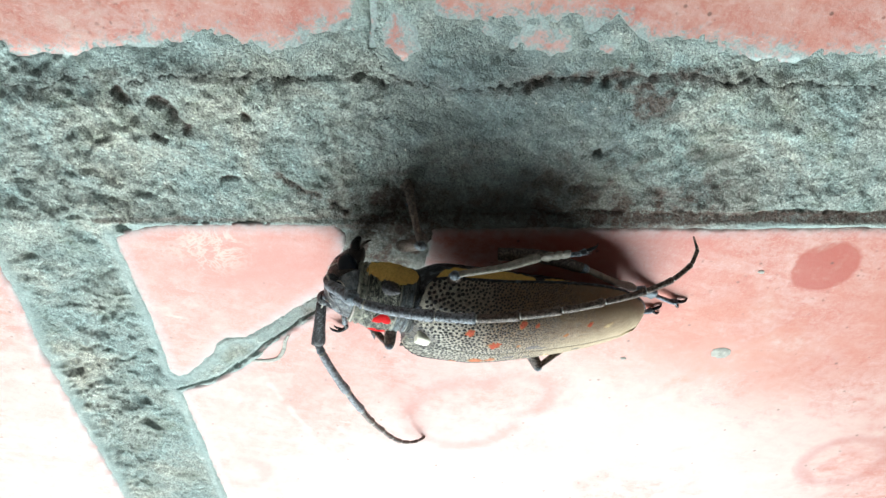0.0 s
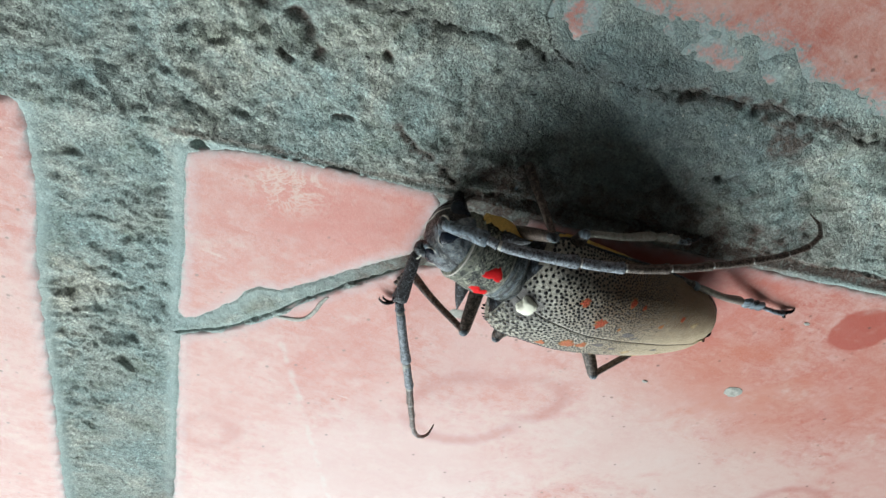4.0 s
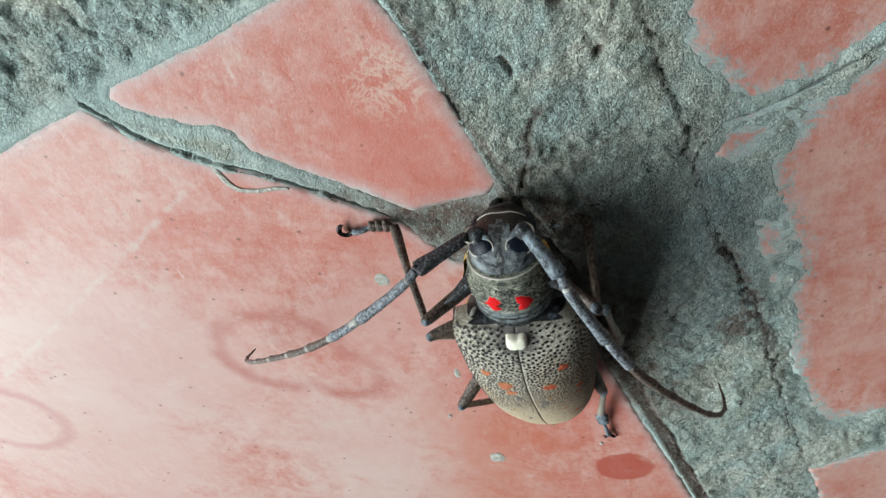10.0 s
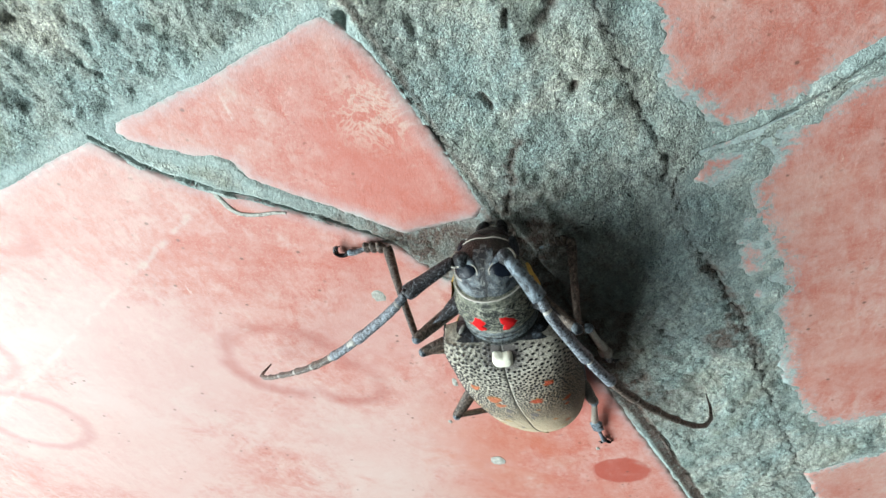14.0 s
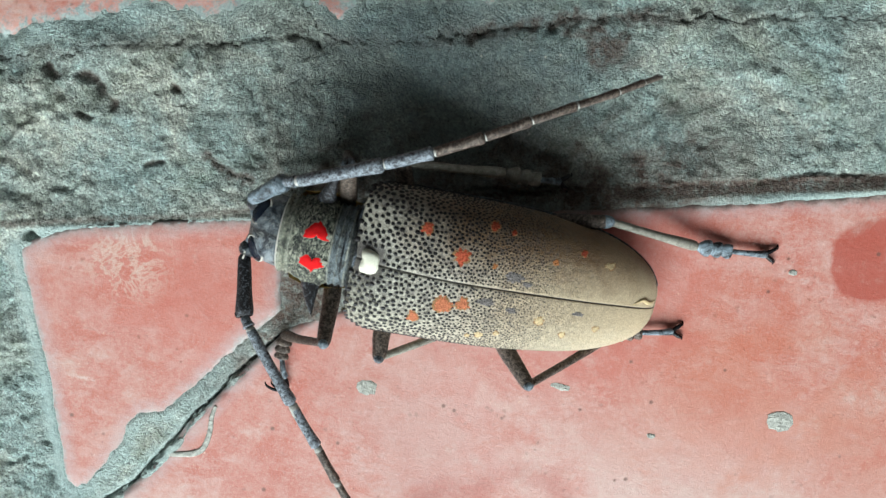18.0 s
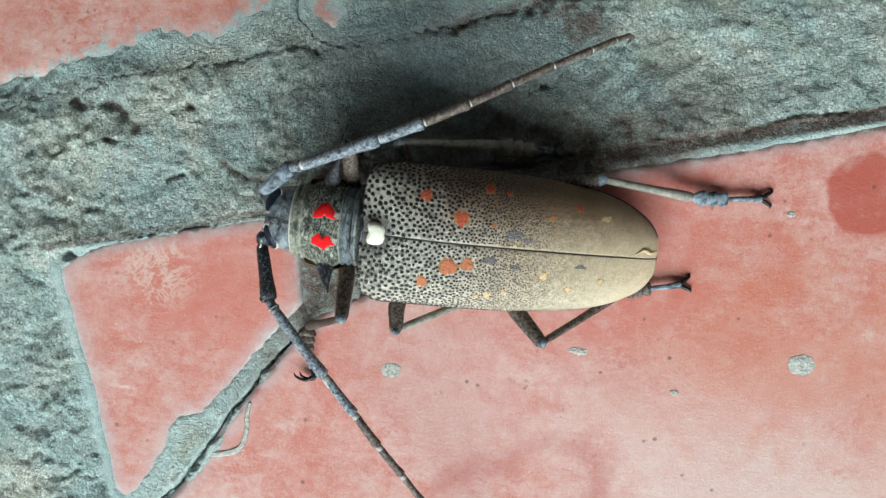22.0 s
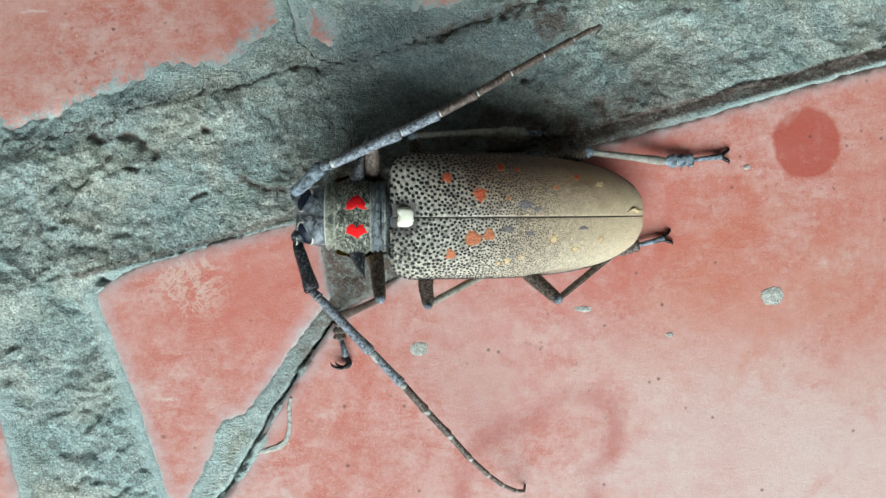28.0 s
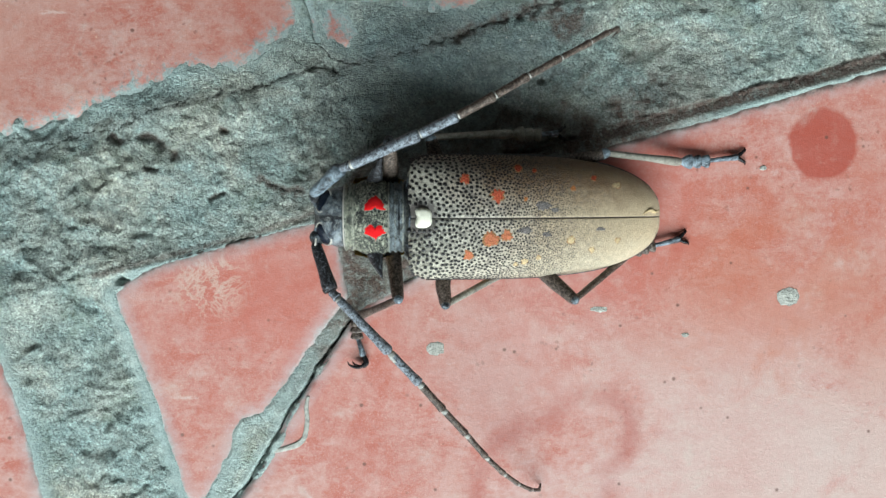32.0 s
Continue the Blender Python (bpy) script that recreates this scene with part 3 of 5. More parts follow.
def curve(points):
    """A smooth function through (x, value) pairs."""
    xs, ys = [p[0] for p in points], [p[1] for p in points]
    d = [(ys[min(i + 1, len(xs) - 1)] - ys[max(i - 1, 0)]) / (xs[min(i + 1, len(xs) - 1)] - xs[max(i - 1, 0)]) for i in range(len(xs))]

    def f(x):
        if x <= xs[0]:
            return ys[0]
        if x >= xs[-1]:
            return ys[-1]
        i = max(k for k in range(len(xs)) if xs[k] <= x)
        h = xs[i + 1] - xs[i]
        u = (x - xs[i]) / h
        return ((2 * u ** 3 - 3 * u ** 2 + 1) * ys[i] + (u ** 3 - 2 * u ** 2 + u) * h * d[i]
                + (3 * u ** 2 - 2 * u ** 3) * ys[i + 1] + (u ** 3 - u ** 2) * h * d[i + 1])
    return f


def rings_to_mesh(rings, cap=True):
    n = len(rings[0])
    verts = [v for r in rings for v in r]
    faces = []
    for i in range(len(rings) - 1):
        for k in range(n):
            a, b = i * n + k, i * n + (k + 1) % n
            faces.append((a, b, b + n, a + n))
    if cap:
        faces.append(tuple(reversed(range(n))))
        faces.append(tuple(range((len(rings) - 1) * n, len(rings) * n)))
    return verts, faces


def smooth_line(points, steps):
    """A Catmull-Rom line through points; each point is a tuple of numbers."""
    pts = [np.array(p, float) for p in points]
    out = []
    for i in range(len(pts) - 1):
        p0, p1, p2, p3 = pts[max(i - 1, 0)], pts[i], pts[i + 1], pts[min(i + 2, len(pts) - 1)]
        for s in range(steps):
            u = s / steps
            out.append(0.5 * (2 * p1 + (p2 - p0) * u + (2 * p0 - 5 * p1 + 4 * p2 - p3) * u * u + (3 * p1 - p0 - 3 * p2 + p3) * u ** 3))
    out.append(pts[-1])
    return out


def tube(points, sides=10, flat=1.0, side=(0, 0, 1)):
    """Rings round a line of (x, y, z, radius); flat: the thickness against the width."""
    rings = []
    P = [np.array(p[:3], float) for p in points]
    for i, p in enumerate(points):
        t = P[min(i + 1, len(P) - 1)] - P[max(i - 1, 0)]
        t /= np.linalg.norm(t) + 1e-9
        u = np.array(side, float) - t * np.dot(side, t)
        if np.linalg.norm(u) < 0.1:
            u = np.array((1.0, 0, 0)) - t * t[0]
        u /= np.linalg.norm(u)
        v = np.cross(t, u)
        rings.append([tuple(P[i] + p[3] * (math.cos(a) * v + flat * math.sin(a) * u)) for a in (2 * math.pi * k / sides for k in range(sides))])
    return rings


def tube_mesh(name, points, material, sides=10, flat=1.0, side=(0, 0, 1)):
    return mesh_of(name, *rings_to_mesh(tube(points, sides, flat, side)), material)


def ball_mesh(name, centre, radii, material, turn=None, rows=9, cols=14):
    verts, faces = [], []
    for i in range(rows + 1):
        th = math.pi * i / rows
        for k in range(cols):
            ph = 2 * math.pi * k / cols
            p = Vector((radii[0] * math.sin(th) * math.cos(ph), radii[1] * math.sin(th) * math.sin(ph), radii[2] * math.cos(th)))
            if turn:
                p = turn @ p
            verts.append(tuple(Vector(centre) + p))
    for i in range(rows):
        for k in range(cols):
            a, b = i * cols + k, i * cols + (k + 1) % cols
            faces.append((a, a + cols, b + cols, b))
    return mesh_of(name, verts, faces, material)


# ---- the porch floor: tiles and mortar ----
def edge_side(x, y):
    """How far a place lies above the broken edge of the lower tiles."""
    return (y - 3.4 - 0.2716 * x) / 1.036


SHARD = [(-35.2, -45.3), (-36.8, -43.7), (-41.2, -29), (-47.0, -11.9), (-45.3, -10.4), (-42.5, -8.6), (-39.3, -7.1), (-28, -3.9), (-15, -0.4), (-12.9, -2.3), (-12.1, -8),
         (-11.2, -12.6), (-15.2, -18.0), (-18.1, -21.9), (-21.7, -28.0), (-24.2, -31.0), (-27.6, -32.0), (-28.7, -34.3), (-29.1, -36.7), (-30.8, -40.1), (-32.9, -43.9)]
SLAB = [(-34.6, -49.5), (-29.1, -45.0), (-25.3, -40.0), (-23.0, -36.0), (-21.0, -31.5), (-18.2, -27.7), (-15.6, -23.5), (-12.8, -19.4), (-10.8, -16.4), (-9.6, -14.6), (-4.5, -11.5), (-0.5, -9.3), (0.2, -4), (-1.0, 2.7),
        (8, 5.3), (19.1, 8.3), (25.2, 9.9), (43.2, 14.7), (61.4, 20.1), (77.0, 24.3), (120, 36), (240, 68), (240, -220), (21.5, -220), (-8.5, -128), (-21.9, -87.6)]
LEFT = [(-66.7, -14.0), (-61.2, -29), (-58.2, -43), (-42.8, -92.5), (-3, -220), (-240, -220), (-240, -62), (-140, -34.5), (-71, -15.2)]
UPPER_LEFT = [(-64, 12.5), (-56, 14.5), (-50, 16.8), (-44.5, 20.2), (-37, 23), (-31, 23.4), (-26.6, 24.3), (-23, 27.5), (-19.6, 31), (-20, 35.5), (-25.8, 45.3), (-48, 84), (-75, 150), (-240, 150), (-240, -32), (-110, 1)]
UPPER_RIGHT = [(-22, 46.5), (-16.7, 38.9), (-11.4, 36.0), (-8.6, 34.4), (0.2, 36.2), (7.0, 38.8), (14.5, 40), (17.7, 38.4), (23.4, 39.6), (37, 41.2), (49, 44.8), (57, 49.6), (55, 60), (20, 150), (-70, 150), (-45, 86)]
FAR_RIGHT = [(76, 47), (240, 92), (240, 150), (48, 150), (70, 62)]
ISLANDS = [[(-11, 25.6), (-14, 26.8), (-15.4, 30), (-14.8, 32.6), (-12.4, 31.7), (-10.7, 28.8)],
           [(2.3, 33.7), (4.8, 35.5), (8.9, 36), (9.8, 34.1), (5.4, 32.2)], [(-3.4, 32.9), (-2.2, 34.2), (-1.2, 33.4)], [(13, 35.5), (15, 37.4), (16.6, 36)], [(-19.2, 28.6), (-17.8, 31.4), (-17.4, 29.4)]]


def signed(poly, x, y):
    """Distance to an outline, negative inside; x, y are arrays."""
    best = np.full(x.shape, 1e9)
    inside = np.zeros(x.shape, bool)
    for (ax, ay), (bx, by) in zip(poly, poly[1:] + poly[:1]):
        ex, ey = bx - ax, by - ay
        u = np.clip(((x - ax) * ex + (y - ay) * ey) / (ex * ex + ey * ey), 0, 1)
        best = np.minimum(best, (x - ax - u * ex) ** 2 + (y - ay - u * ey) ** 2)
        crosses = (ay > y) != (by > y)
        inside ^= crosses & (x < ax + (y - ay) / (ey if ey else 1e-9) * ex)
    return np.where(inside, -1, 1) * np.sqrt(best)


def lumps(x, y, size, seed):
    """Smooth value noise on arrays, about -1 to 1."""
    rng = np.random.RandomState(seed)
    table = rng.uniform(-1, 1, (256, 256))
    u, v = x / size + 1000.37, y / size + 1000.71
    i, j = np.floor(u).astype(int), np.floor(v).astype(int)
    a, b = u - i, v - j
    a, b = a * a * (3 - 2 * a), b * b * (3 - 2 * b)
    g = lambda p, q: table[p % 256, q % 256]
    return (g(i, j) * (1 - a) + g(i + 1, j) * a) * (1 - b) + (g(i, j + 1) * (1 - a) + g(i + 1, j + 1) * a) * b


def step(a, b, x):
    u = np.clip((x - a) / (b - a), 0, 1)
    return u * u * (3 - 2 * u)


def upper_plane(x, y):
    return -1.5 - 0.13 * np.maximum(edge_side(x, y), 0)


def near_line(points, x, y):
    best = np.full(x.shape, 1e9)
    for (ax, ay), (bx, by) in zip(points, points[1:]):
        ex, ey = bx - ax, by - ay
        u = np.clip(((x - ax) * ex + (y - ay) * ey) / (ex * ex + ey * ey), 0, 1)
        best = np.minimum(best, np.hypot(x - ax - u * ex, y - ay - u * ey))
    return best


def mortar_sheet():
    pitch = 0.31
    xs, ys = np.arange(-110, 130, pitch), np.arange(-175, 95, pitch)
    x, y = np.meshgrid(xs, ys)
    s = edge_side(x, y)
    rough = 0.34 * lumps(x, y, 5.0, 1) + 0.17 * lumps(x, y, 2.1, 2) + 0.13 * lumps(x + 0.3 * y, y - 0.3 * x, 1.05, 3) + 0.15 * lumps(x - 0.6 * y, y + 0.6 * x, 0.7, 4)
    rough -= 0.9 * np.maximum(0, lumps(x, y, 1.7, 16) - 0.68) + 0.3 * np.abs(lumps(x + 0.4 * lumps(x, y, 1.3, 33), y, 2.6, 34)) * lumps(x, y, 7.0, 35)
    fray = 0.9 * lumps(x, y, 3.1, 5) + 0.6 * lumps(x, y, 1.2, 6) + 0.3 * lumps(x, y, 0.6, 12)
    low = np.minimum(np.minimum(signed(SHARD, x, y), signed(SLAB, x, y)), signed(LEFT, x, y))
    # below the edge: the joints between the lower tiles
    calm = 0.12 + 0.88 * step(0.3, 3.2, low + 0.8 * lumps(x, y, 4.0, 17))
    joint = -0.75 + 0.75 * rough * calm + 0.8 * np.exp(-(np.maximum(low, 0) / 1.5) ** 2)
    crack_fill = 0.1 + 0.5 * rough + 0.15 * step(2.5, 0.0, np.hypot(x + 25, y + 35.5) - 1.0)
    in_crack = step(6.0, 4.4, near_line([(-34, -47.5), (-27.5, -38), (-22, -30), (-18, -24.8), (-12.5, -17)], x, y)) * step(-55, -46, y)
    joint = joint * (1 - in_crack) + crack_fill * in_crack
    head_patch = step(-15, -12.5, x) * step(2.5, 0.5, x) * step(-16, -12, y)
    joint = joint * (1 - head_patch) + (-0.15 + 0.7 * rough) * head_patch
    hair = near_line([(-34.9, -48.8), (-29.5, -44.6), (-25.6, -39.8), (-23.3, -35.8), (-21.3, -31.3), (-18.5, -27.5), (-15.9, -23.3), (-13.1, -19.2), (-11.1, -16.2)], x + 0.25 * fray, y)
    under = 0.13 * np.clip(-(low + 0.3 * lumps(x, y, 3.1, 5)), 0, 2) + step(-1.7, -2.7, low)
    slab = signed(SLAB, x, y)
    under = np.maximum(under, step(0.12, -0.1, slab) * step(0.6, 0.4, hair))
    joint = joint - 3.0 * under - 1.5 * step(0.3, 0.05, hair)
    # the sloping side of the broken edge, the gap along it, and the mortar above
    width = 0.7 + 1.3 * step(-32, 4, x) + 0.25 * lumps(x, y, 5.0, 41)
    fall = 0.4 + 0.4 * step(-32, 4, x)
    lip = 0.02 - fall * np.clip((s - 0.15) / width, 0, 1) + 0.42 * rough
    gap = np.exp(-((s - width - 0.35 + 0.45 * lumps(x, y, 3.0, 18) + 0.2 * lumps(x, y, 0.9, 42)) / (0.2 + 0.05 * step(-32, 4, x))) ** 2) * (0.75 + 0.45 * lumps(x, y, 6, 8)) * (0.45 + 0.55 * step(-32, 0, x))
    red = np.minimum(np.minimum(signed(UPPER_LEFT, x, y), signed(UPPER_RIGHT, x, y)), signed(FAR_RIGHT, x, y))
    for isle in ISLANDS:
        red = np.minimum(red, signed(isle, x, y) + 0.3)
    cover = np.clip(0.14 * (red - 0.4 + 1.5 * lumps(x, y, 3.1, 5) + 0.9 * lumps(x, y, 1.1, 63) + 0.4 * lumps(x, y, 0.6, 64)), -1.2, 0.5) + step(2.5, 8, red) * 0.5
    upper = upper_plane(x, y) + cover + rough * (0.08 + 1.0 * step(0.5, 5, red))
    upper = upper + (0.5 + 0.4 * step(2, -26, x)) * np.exp(-np.maximum(s - width, 0) / 6.0)
    crumbly = 0.9 * np.maximum(0.75 * step(-41, -50, x), step(-33, -38, x) * step(-12, -20, y)) * step(-110, -70, y) * (0.45 + 0.55 * step(-0.5, 0.3, lumps(x, y, 9.0, 54))) + 0.4 * step(-0.1, 0.7, lumps(x, y, 13.0, 43)) * step(3, 6, red)
    wx, wy = x + 1.1 * lumps(x, y, 2.3, 44), y + 1.1 * lumps(x, y, 2.3, 45)
    crevice = step(0.16, 0.02, np.abs(lumps(wx, wy, 4.2, 46))) * step(-0.1, 0.5, lumps(x, y, 6.0, 47))
    broken = crumbly * (0.75 * lumps(wx, wy, 2.8, 48) * (0.5 + 0.5 * np.abs(lumps(wx, wy, 1.3, 49))) + 0.35 * lumps(wx, wy, 0.8, 50) - 0.55 * crevice)
    upper = upper + broken
    joint = joint + broken * step(0.3, 2.2, low) * step(-33, -38, x)
    ridge = near_line([(-62, 9), (-50, 13), (-38.5, 17.2), (-31, 19.1), (-27.4, 19.5), (-24.4, 20.3), (-21.6, 21.9), (-16.6, 23.3), (-12.8, 23.2), (-6, 25), (4.1, 27.8), (8.9, 30), (13.9, 31.7), (18.9, 33.4), (26.4, 34.8), (31.7, 36), (34.5, 37.4), (40.4, 38.1), (43, 39.4), (54.4, 41.4), (90, 52)], x + 0.5 * fray, y + 0.75 * fray + 0.35 * lumps(x, y, 0.7, 36))
    upper = upper - 0.5 * step(0.16 + 0.2 * step(-0.4, 0.6, lumps(x, y, 4.0, 53)), 0.03, ridge) * (0.3 + 0.7 * step(-0.5, 0.2, lumps(x, y, 8, 9))) * (0.3 + 0.7 * step(-36, -28, x))
    ragged = 1.5 * lumps(wx, wy, 1.7, 51) + 0.9 * lumps(wx, wy, 0.8, 52)
    arch = near_line([(-47.6, 12.2), (-46.6, 11.2)], x + 0.3 * fray, y) + 0.3
    arch = np.minimum(arch, near_line([(-43.2, 12.2), (-41.4, 11.6), (-39.2, 10.3), (-38.0, 9.6)], x + 0.3 * fray, y + 0.3 * fray) + 0.25)
    slits = np.minimum(near_line([(-32.4, 2.6), (-30.3, 3.5)], x, y + 0.3 * fray), near_line([(-42.3, 7.4), (-40.7, 7.2)], x, y + 0.3 * fray))
    pit = np.maximum(step(1.25, 0.35, arch + 0.22 * ragged), np.maximum(step(0.9, 0.2, np.hypot((x + 30.6) / 1.3, y - 13.2) + 0.25 * ragged), 0.8 * step(0.5, 0.1, slits)))
    pit = np.maximum(pit, 0.7 * step(0.8, 0.2, np.hypot((x - 19.1) / 1.3, y - 21.2) + 0.2 * ragged))
    long_pit = step(1.2, 0.2, ridge + 0.5 * ragged) * step(3, 6, x) * step(24, 18, x)
    upper = upper - 0.75 * pit - 0.5 * long_pit
    forks = near_line([(-27, 50), (-21, 40.5), (-17.6, 33.5), (-16, 27.5)], x + 0.3 * fray, y)
    upper = upper + 0.35 * step(3.0, 0.5, near_line([(-40, 68), (-23, 42.5)], x, y)) - 0.9 * step(0.5, 0.1, forks)
    dirt_shade = np.maximum(0.9 * np.maximum(pit, step(3.6, 0.6, np.hypot((x - 22.5) / 1.6, (y - 30.4) / 0.95) + 1.3 * ragged)), 0.85 * step(1.6, 0.1, ridge + 0.5 * ragged) * (0.3 + 0.7 * step(3, 7, x) * step(34, 26, x)))
    # the dirt above the edge is widened to paint in the beetle's shadow
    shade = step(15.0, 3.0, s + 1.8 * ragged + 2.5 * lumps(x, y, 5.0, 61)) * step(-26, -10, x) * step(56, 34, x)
    dirt_shade = np.maximum(dirt_shade, shade * (0.62 + 0.38 * step(-0.4, 0.4, lumps(wx, wy, 1.6, 62))))
    dirt_shade = np.maximum(dirt_shade, step(0.1, 0.7, s) * step(width + 1.2, width - 0.1, s) * (0.45 + 0.2 * step(-25, 5, x) + 0.3 * step(8, 26, x) + 0.35 * step(0.7, 0.2, np.abs(s - width - 0.2))) * (x > -50))
    twig = near_line([(-24.5, 5.5), (-21.3, 3.6), (-18.5, 3.9), (-15.5, 3.4), (-13.5, 2.2)], x + 0.5 * fray, y + 0.55 * fray + 0.3 * lumps(x, y, 0.6, 63))
    upper = upper - 0.4 * step(0.22, 0.03, twig + 0.08 * ragged)
    dirt_shade = np.maximum(dirt_shade, 0.85 * step(1.1, 0.1, twig + 0.35 * ragged))
    branch = near_line([(-16.5, 27.2), (-13.2, 24.6), (-9.5, 23.6)], x + 0.4 * fray, y + 0.4 * fray)
    for line in ([(-9.2, 13.6), (-7.8, 11.4), (-8.4, 9.4), (-7.2, 7.2)], [(-33.5, 12.2), (-30.4, 11.0), (-28.6, 11.6)], [(-15.0, 18.5), (-12.8, 17.6), (-11.2, 18.4)]):
        branch = np.minimum(branch, near_line(line, x + 0.4 * fray, y + 0.4 * fray) + 0.03)
    z = np.where(s < 0, joint, np.where(s < width, lip, upper) - 0.8 * gap)
    blend_left = step(-50, -44, x)
    z_left = np.where(s < 3, joint * step(3, -3, s) + upper * step(-3, 3, s), upper)
    z = z * blend_left + z_left * (1 - blend_left)
    z = z - 1.4 * step(0.9, 0.2, np.hypot((x + 45.6) / 1.6, (y + 10.0)) + 0.3 * fray)
    keep = ~((low < -3.0) & (s < -1)) & (np.abs(z) < 40)
    index = -np.ones(x.shape, int)
    cells = keep[:-1, :-1] & keep[1:, :-1] & keep[:-1, 1:] & keep[1:, 1:]
    used = np.zeros(x.shape, bool)
    used[:-1, :-1] |= cells
    used[1:, :-1] |= cells
    used[:-1, 1:] |= cells
    used[1:, 1:] |= cells
    index[used] = np.arange(used.sum())
    jx, jy = 0.1 * lumps(x, y, 0.5, 21), 0.1 * lumps(x, y, 0.5, 22)
    verts = np.stack([(x + jx)[used], (y + jy)[used], z[used]], 1)
    faces = np.stack([index[:-1, :-1][cells], index[:-1, 1:][cells], index[1:, 1:][cells], index[1:, :-1][cells]], 1)
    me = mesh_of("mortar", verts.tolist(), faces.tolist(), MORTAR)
    attribute = me.attributes.new("edge", "FLOAT", "POINT")
    attribute.data.foreach_set("value", np.clip(np.minimum(np.abs(low) + 4.0 * (s > 0.35), np.maximum(red, 0) * 0.7 + 1.0), 0, 9)[used])
    me.attributes.new("crack", "FLOAT", "POINT").data.foreach_set("value", np.clip(np.minimum(np.minimum(ridge + 0.04, forks), np.minimum(twig + 0.04, branch)), 0, 3)[used])
    me.attributes.new("dirt_shade", "FLOAT", "POINT").data.foreach_set("value", np.clip(dirt_shade, 0, 1)[used])
    ob = new("mortar", me)
    return tagged(ob, "rough grey-green cement mortar between broken red tiles", "mortar", kind="structure")


def red_field(x, y):
    """Distance to where red tile shows above the broken edge, negative where it shows."""
    red = np.minimum(np.minimum(signed(UPPER_LEFT, x, y), signed(UPPER_RIGHT, x, y)), signed(FAR_RIGHT, x, y))
    for isle in ISLANDS:
        red = np.minimum(red, signed(isle, x, y) + 0.3)
    return red


def tile(name, outline, height, material, pitch, field=None, thick=6.0):
    """A slab whose top is a fine net, with a worn rim; the net carries the distance to the rim."""
    ox, oy = [p[0] for p in outline], [p[1] for p in outline]
    x, y = np.meshgrid(np.arange(min(ox) - pitch, max(ox) + 2 * pitch, pitch), np.arange(min(oy) - pitch, max(oy) + 2 * pitch, pitch))
    d = signed(outline, x, y)
    e = 0.05
    gx, gy = (signed(outline, x + e, y) - d) / e, (signed(outline, x, y + e) - d) / e
    snap = (d > -0.45 * pitch) & (d < 1.0 * pitch)
    x, y = np.where(snap, x - d * gx, x), np.where(snap, y - d * gy, y)
    good = (d <= -0.45 * pitch) | snap
    cells = good[:-1, :-1] & good[1:, :-1] & good[:-1, 1:] & good[1:, 1:]
    centre = (d[:-1, :-1] + d[1:, :-1] + d[:-1, 1:] + d[1:, 1:]) / 4
    cells &= centre < 0.3 * pitch
    used = np.zeros(x.shape, bool)
    for a, b in ((slice(None, -1), slice(None, -1)), (slice(1, None), slice(None, -1)), (slice(None, -1), slice(1, None)), (slice(1, None), slice(1, None))):
        used[a, b] |= cells
    index = -np.ones(x.shape, int)
    index[used] = np.arange(used.sum())
    z = height(x, y) - (0.14 if field is None else 0.14 + 0.8 * step(-35, -48, x)) * np.exp(np.minimum(d, 0) / (0.5 if field is None else 0.9)) + 0.05 * lumps(x, y, 9.0, 31)
    faces = np.stack([index[:-1, :-1][cells], index[:-1, 1:][cells], index[1:, 1:][cells], index[1:, :-1][cells]], 1)
    verts = np.stack([x[used], y[used], z[used]], 1)
    pairs = np.concatenate([faces[:, [0, 1]], faces[:, [1, 2]], faces[:, [2, 3]], faces[:, [3, 0]]])
    keys = np.minimum(pairs[:, 0], pairs[:, 1]).astype(np.int64) * len(verts) + np.maximum(pairs[:, 0], pairs[:, 1])
    _, first, count = np.unique(keys, return_index=True, return_counts=True)
    rim = pairs[first[count == 1]]
    ids = np.unique(rim)
    below = {int(v): len(verts) + i for i, v in enumerate(ids)}
    skirt = verts[ids] - np.array((0, 0, thick))
    walls = [(int(b), int(a), below[int(a)], below[int(b)]) for a, b in rim]
    me = mesh_of(name, np.concatenate([verts, skirt]).tolist(), faces.tolist() + walls, material, False)
    smooth = np.zeros(len(me.polygons), bool)
    smooth[:len(faces)] = True
    me.polygons.foreach_set("use_smooth", smooth)
    near = np.clip(-(field(x, y) if field else d)[used], -5, 5)
    me.attributes.new("edge", "FLOAT", "POINT").data.foreach_set("value", np.concatenate([near, np.full(len(ids), -5.0)]))
    return me


floor = new("floor")
tagged(floor, "porch floor of broken red tiles set in rough grey mortar", "floor", kind="structure")


BACK_LEFT = [(-240, -30), (-110, 4.5), (-62, 12), (-50, 15.5), (-38.5, 20.3), (-27, 22.8), (-20, 25.6), (-17.4, 30), (-21, 40.5), (-27, 50), (-46, 85), (-72, 150), (-240, 150)]
BACK_RIGHT = [(-17.0, 25.9), (-8, 26.9), (2.5, 31), (10, 32.2), (21, 36), (32, 39), (53, 44), (62, 46.5), (62, 60), (30, 150), (-71, 150), (-45.4, 85), (-26.4, 50), (-20.4, 40.5), (-16.8, 30)]


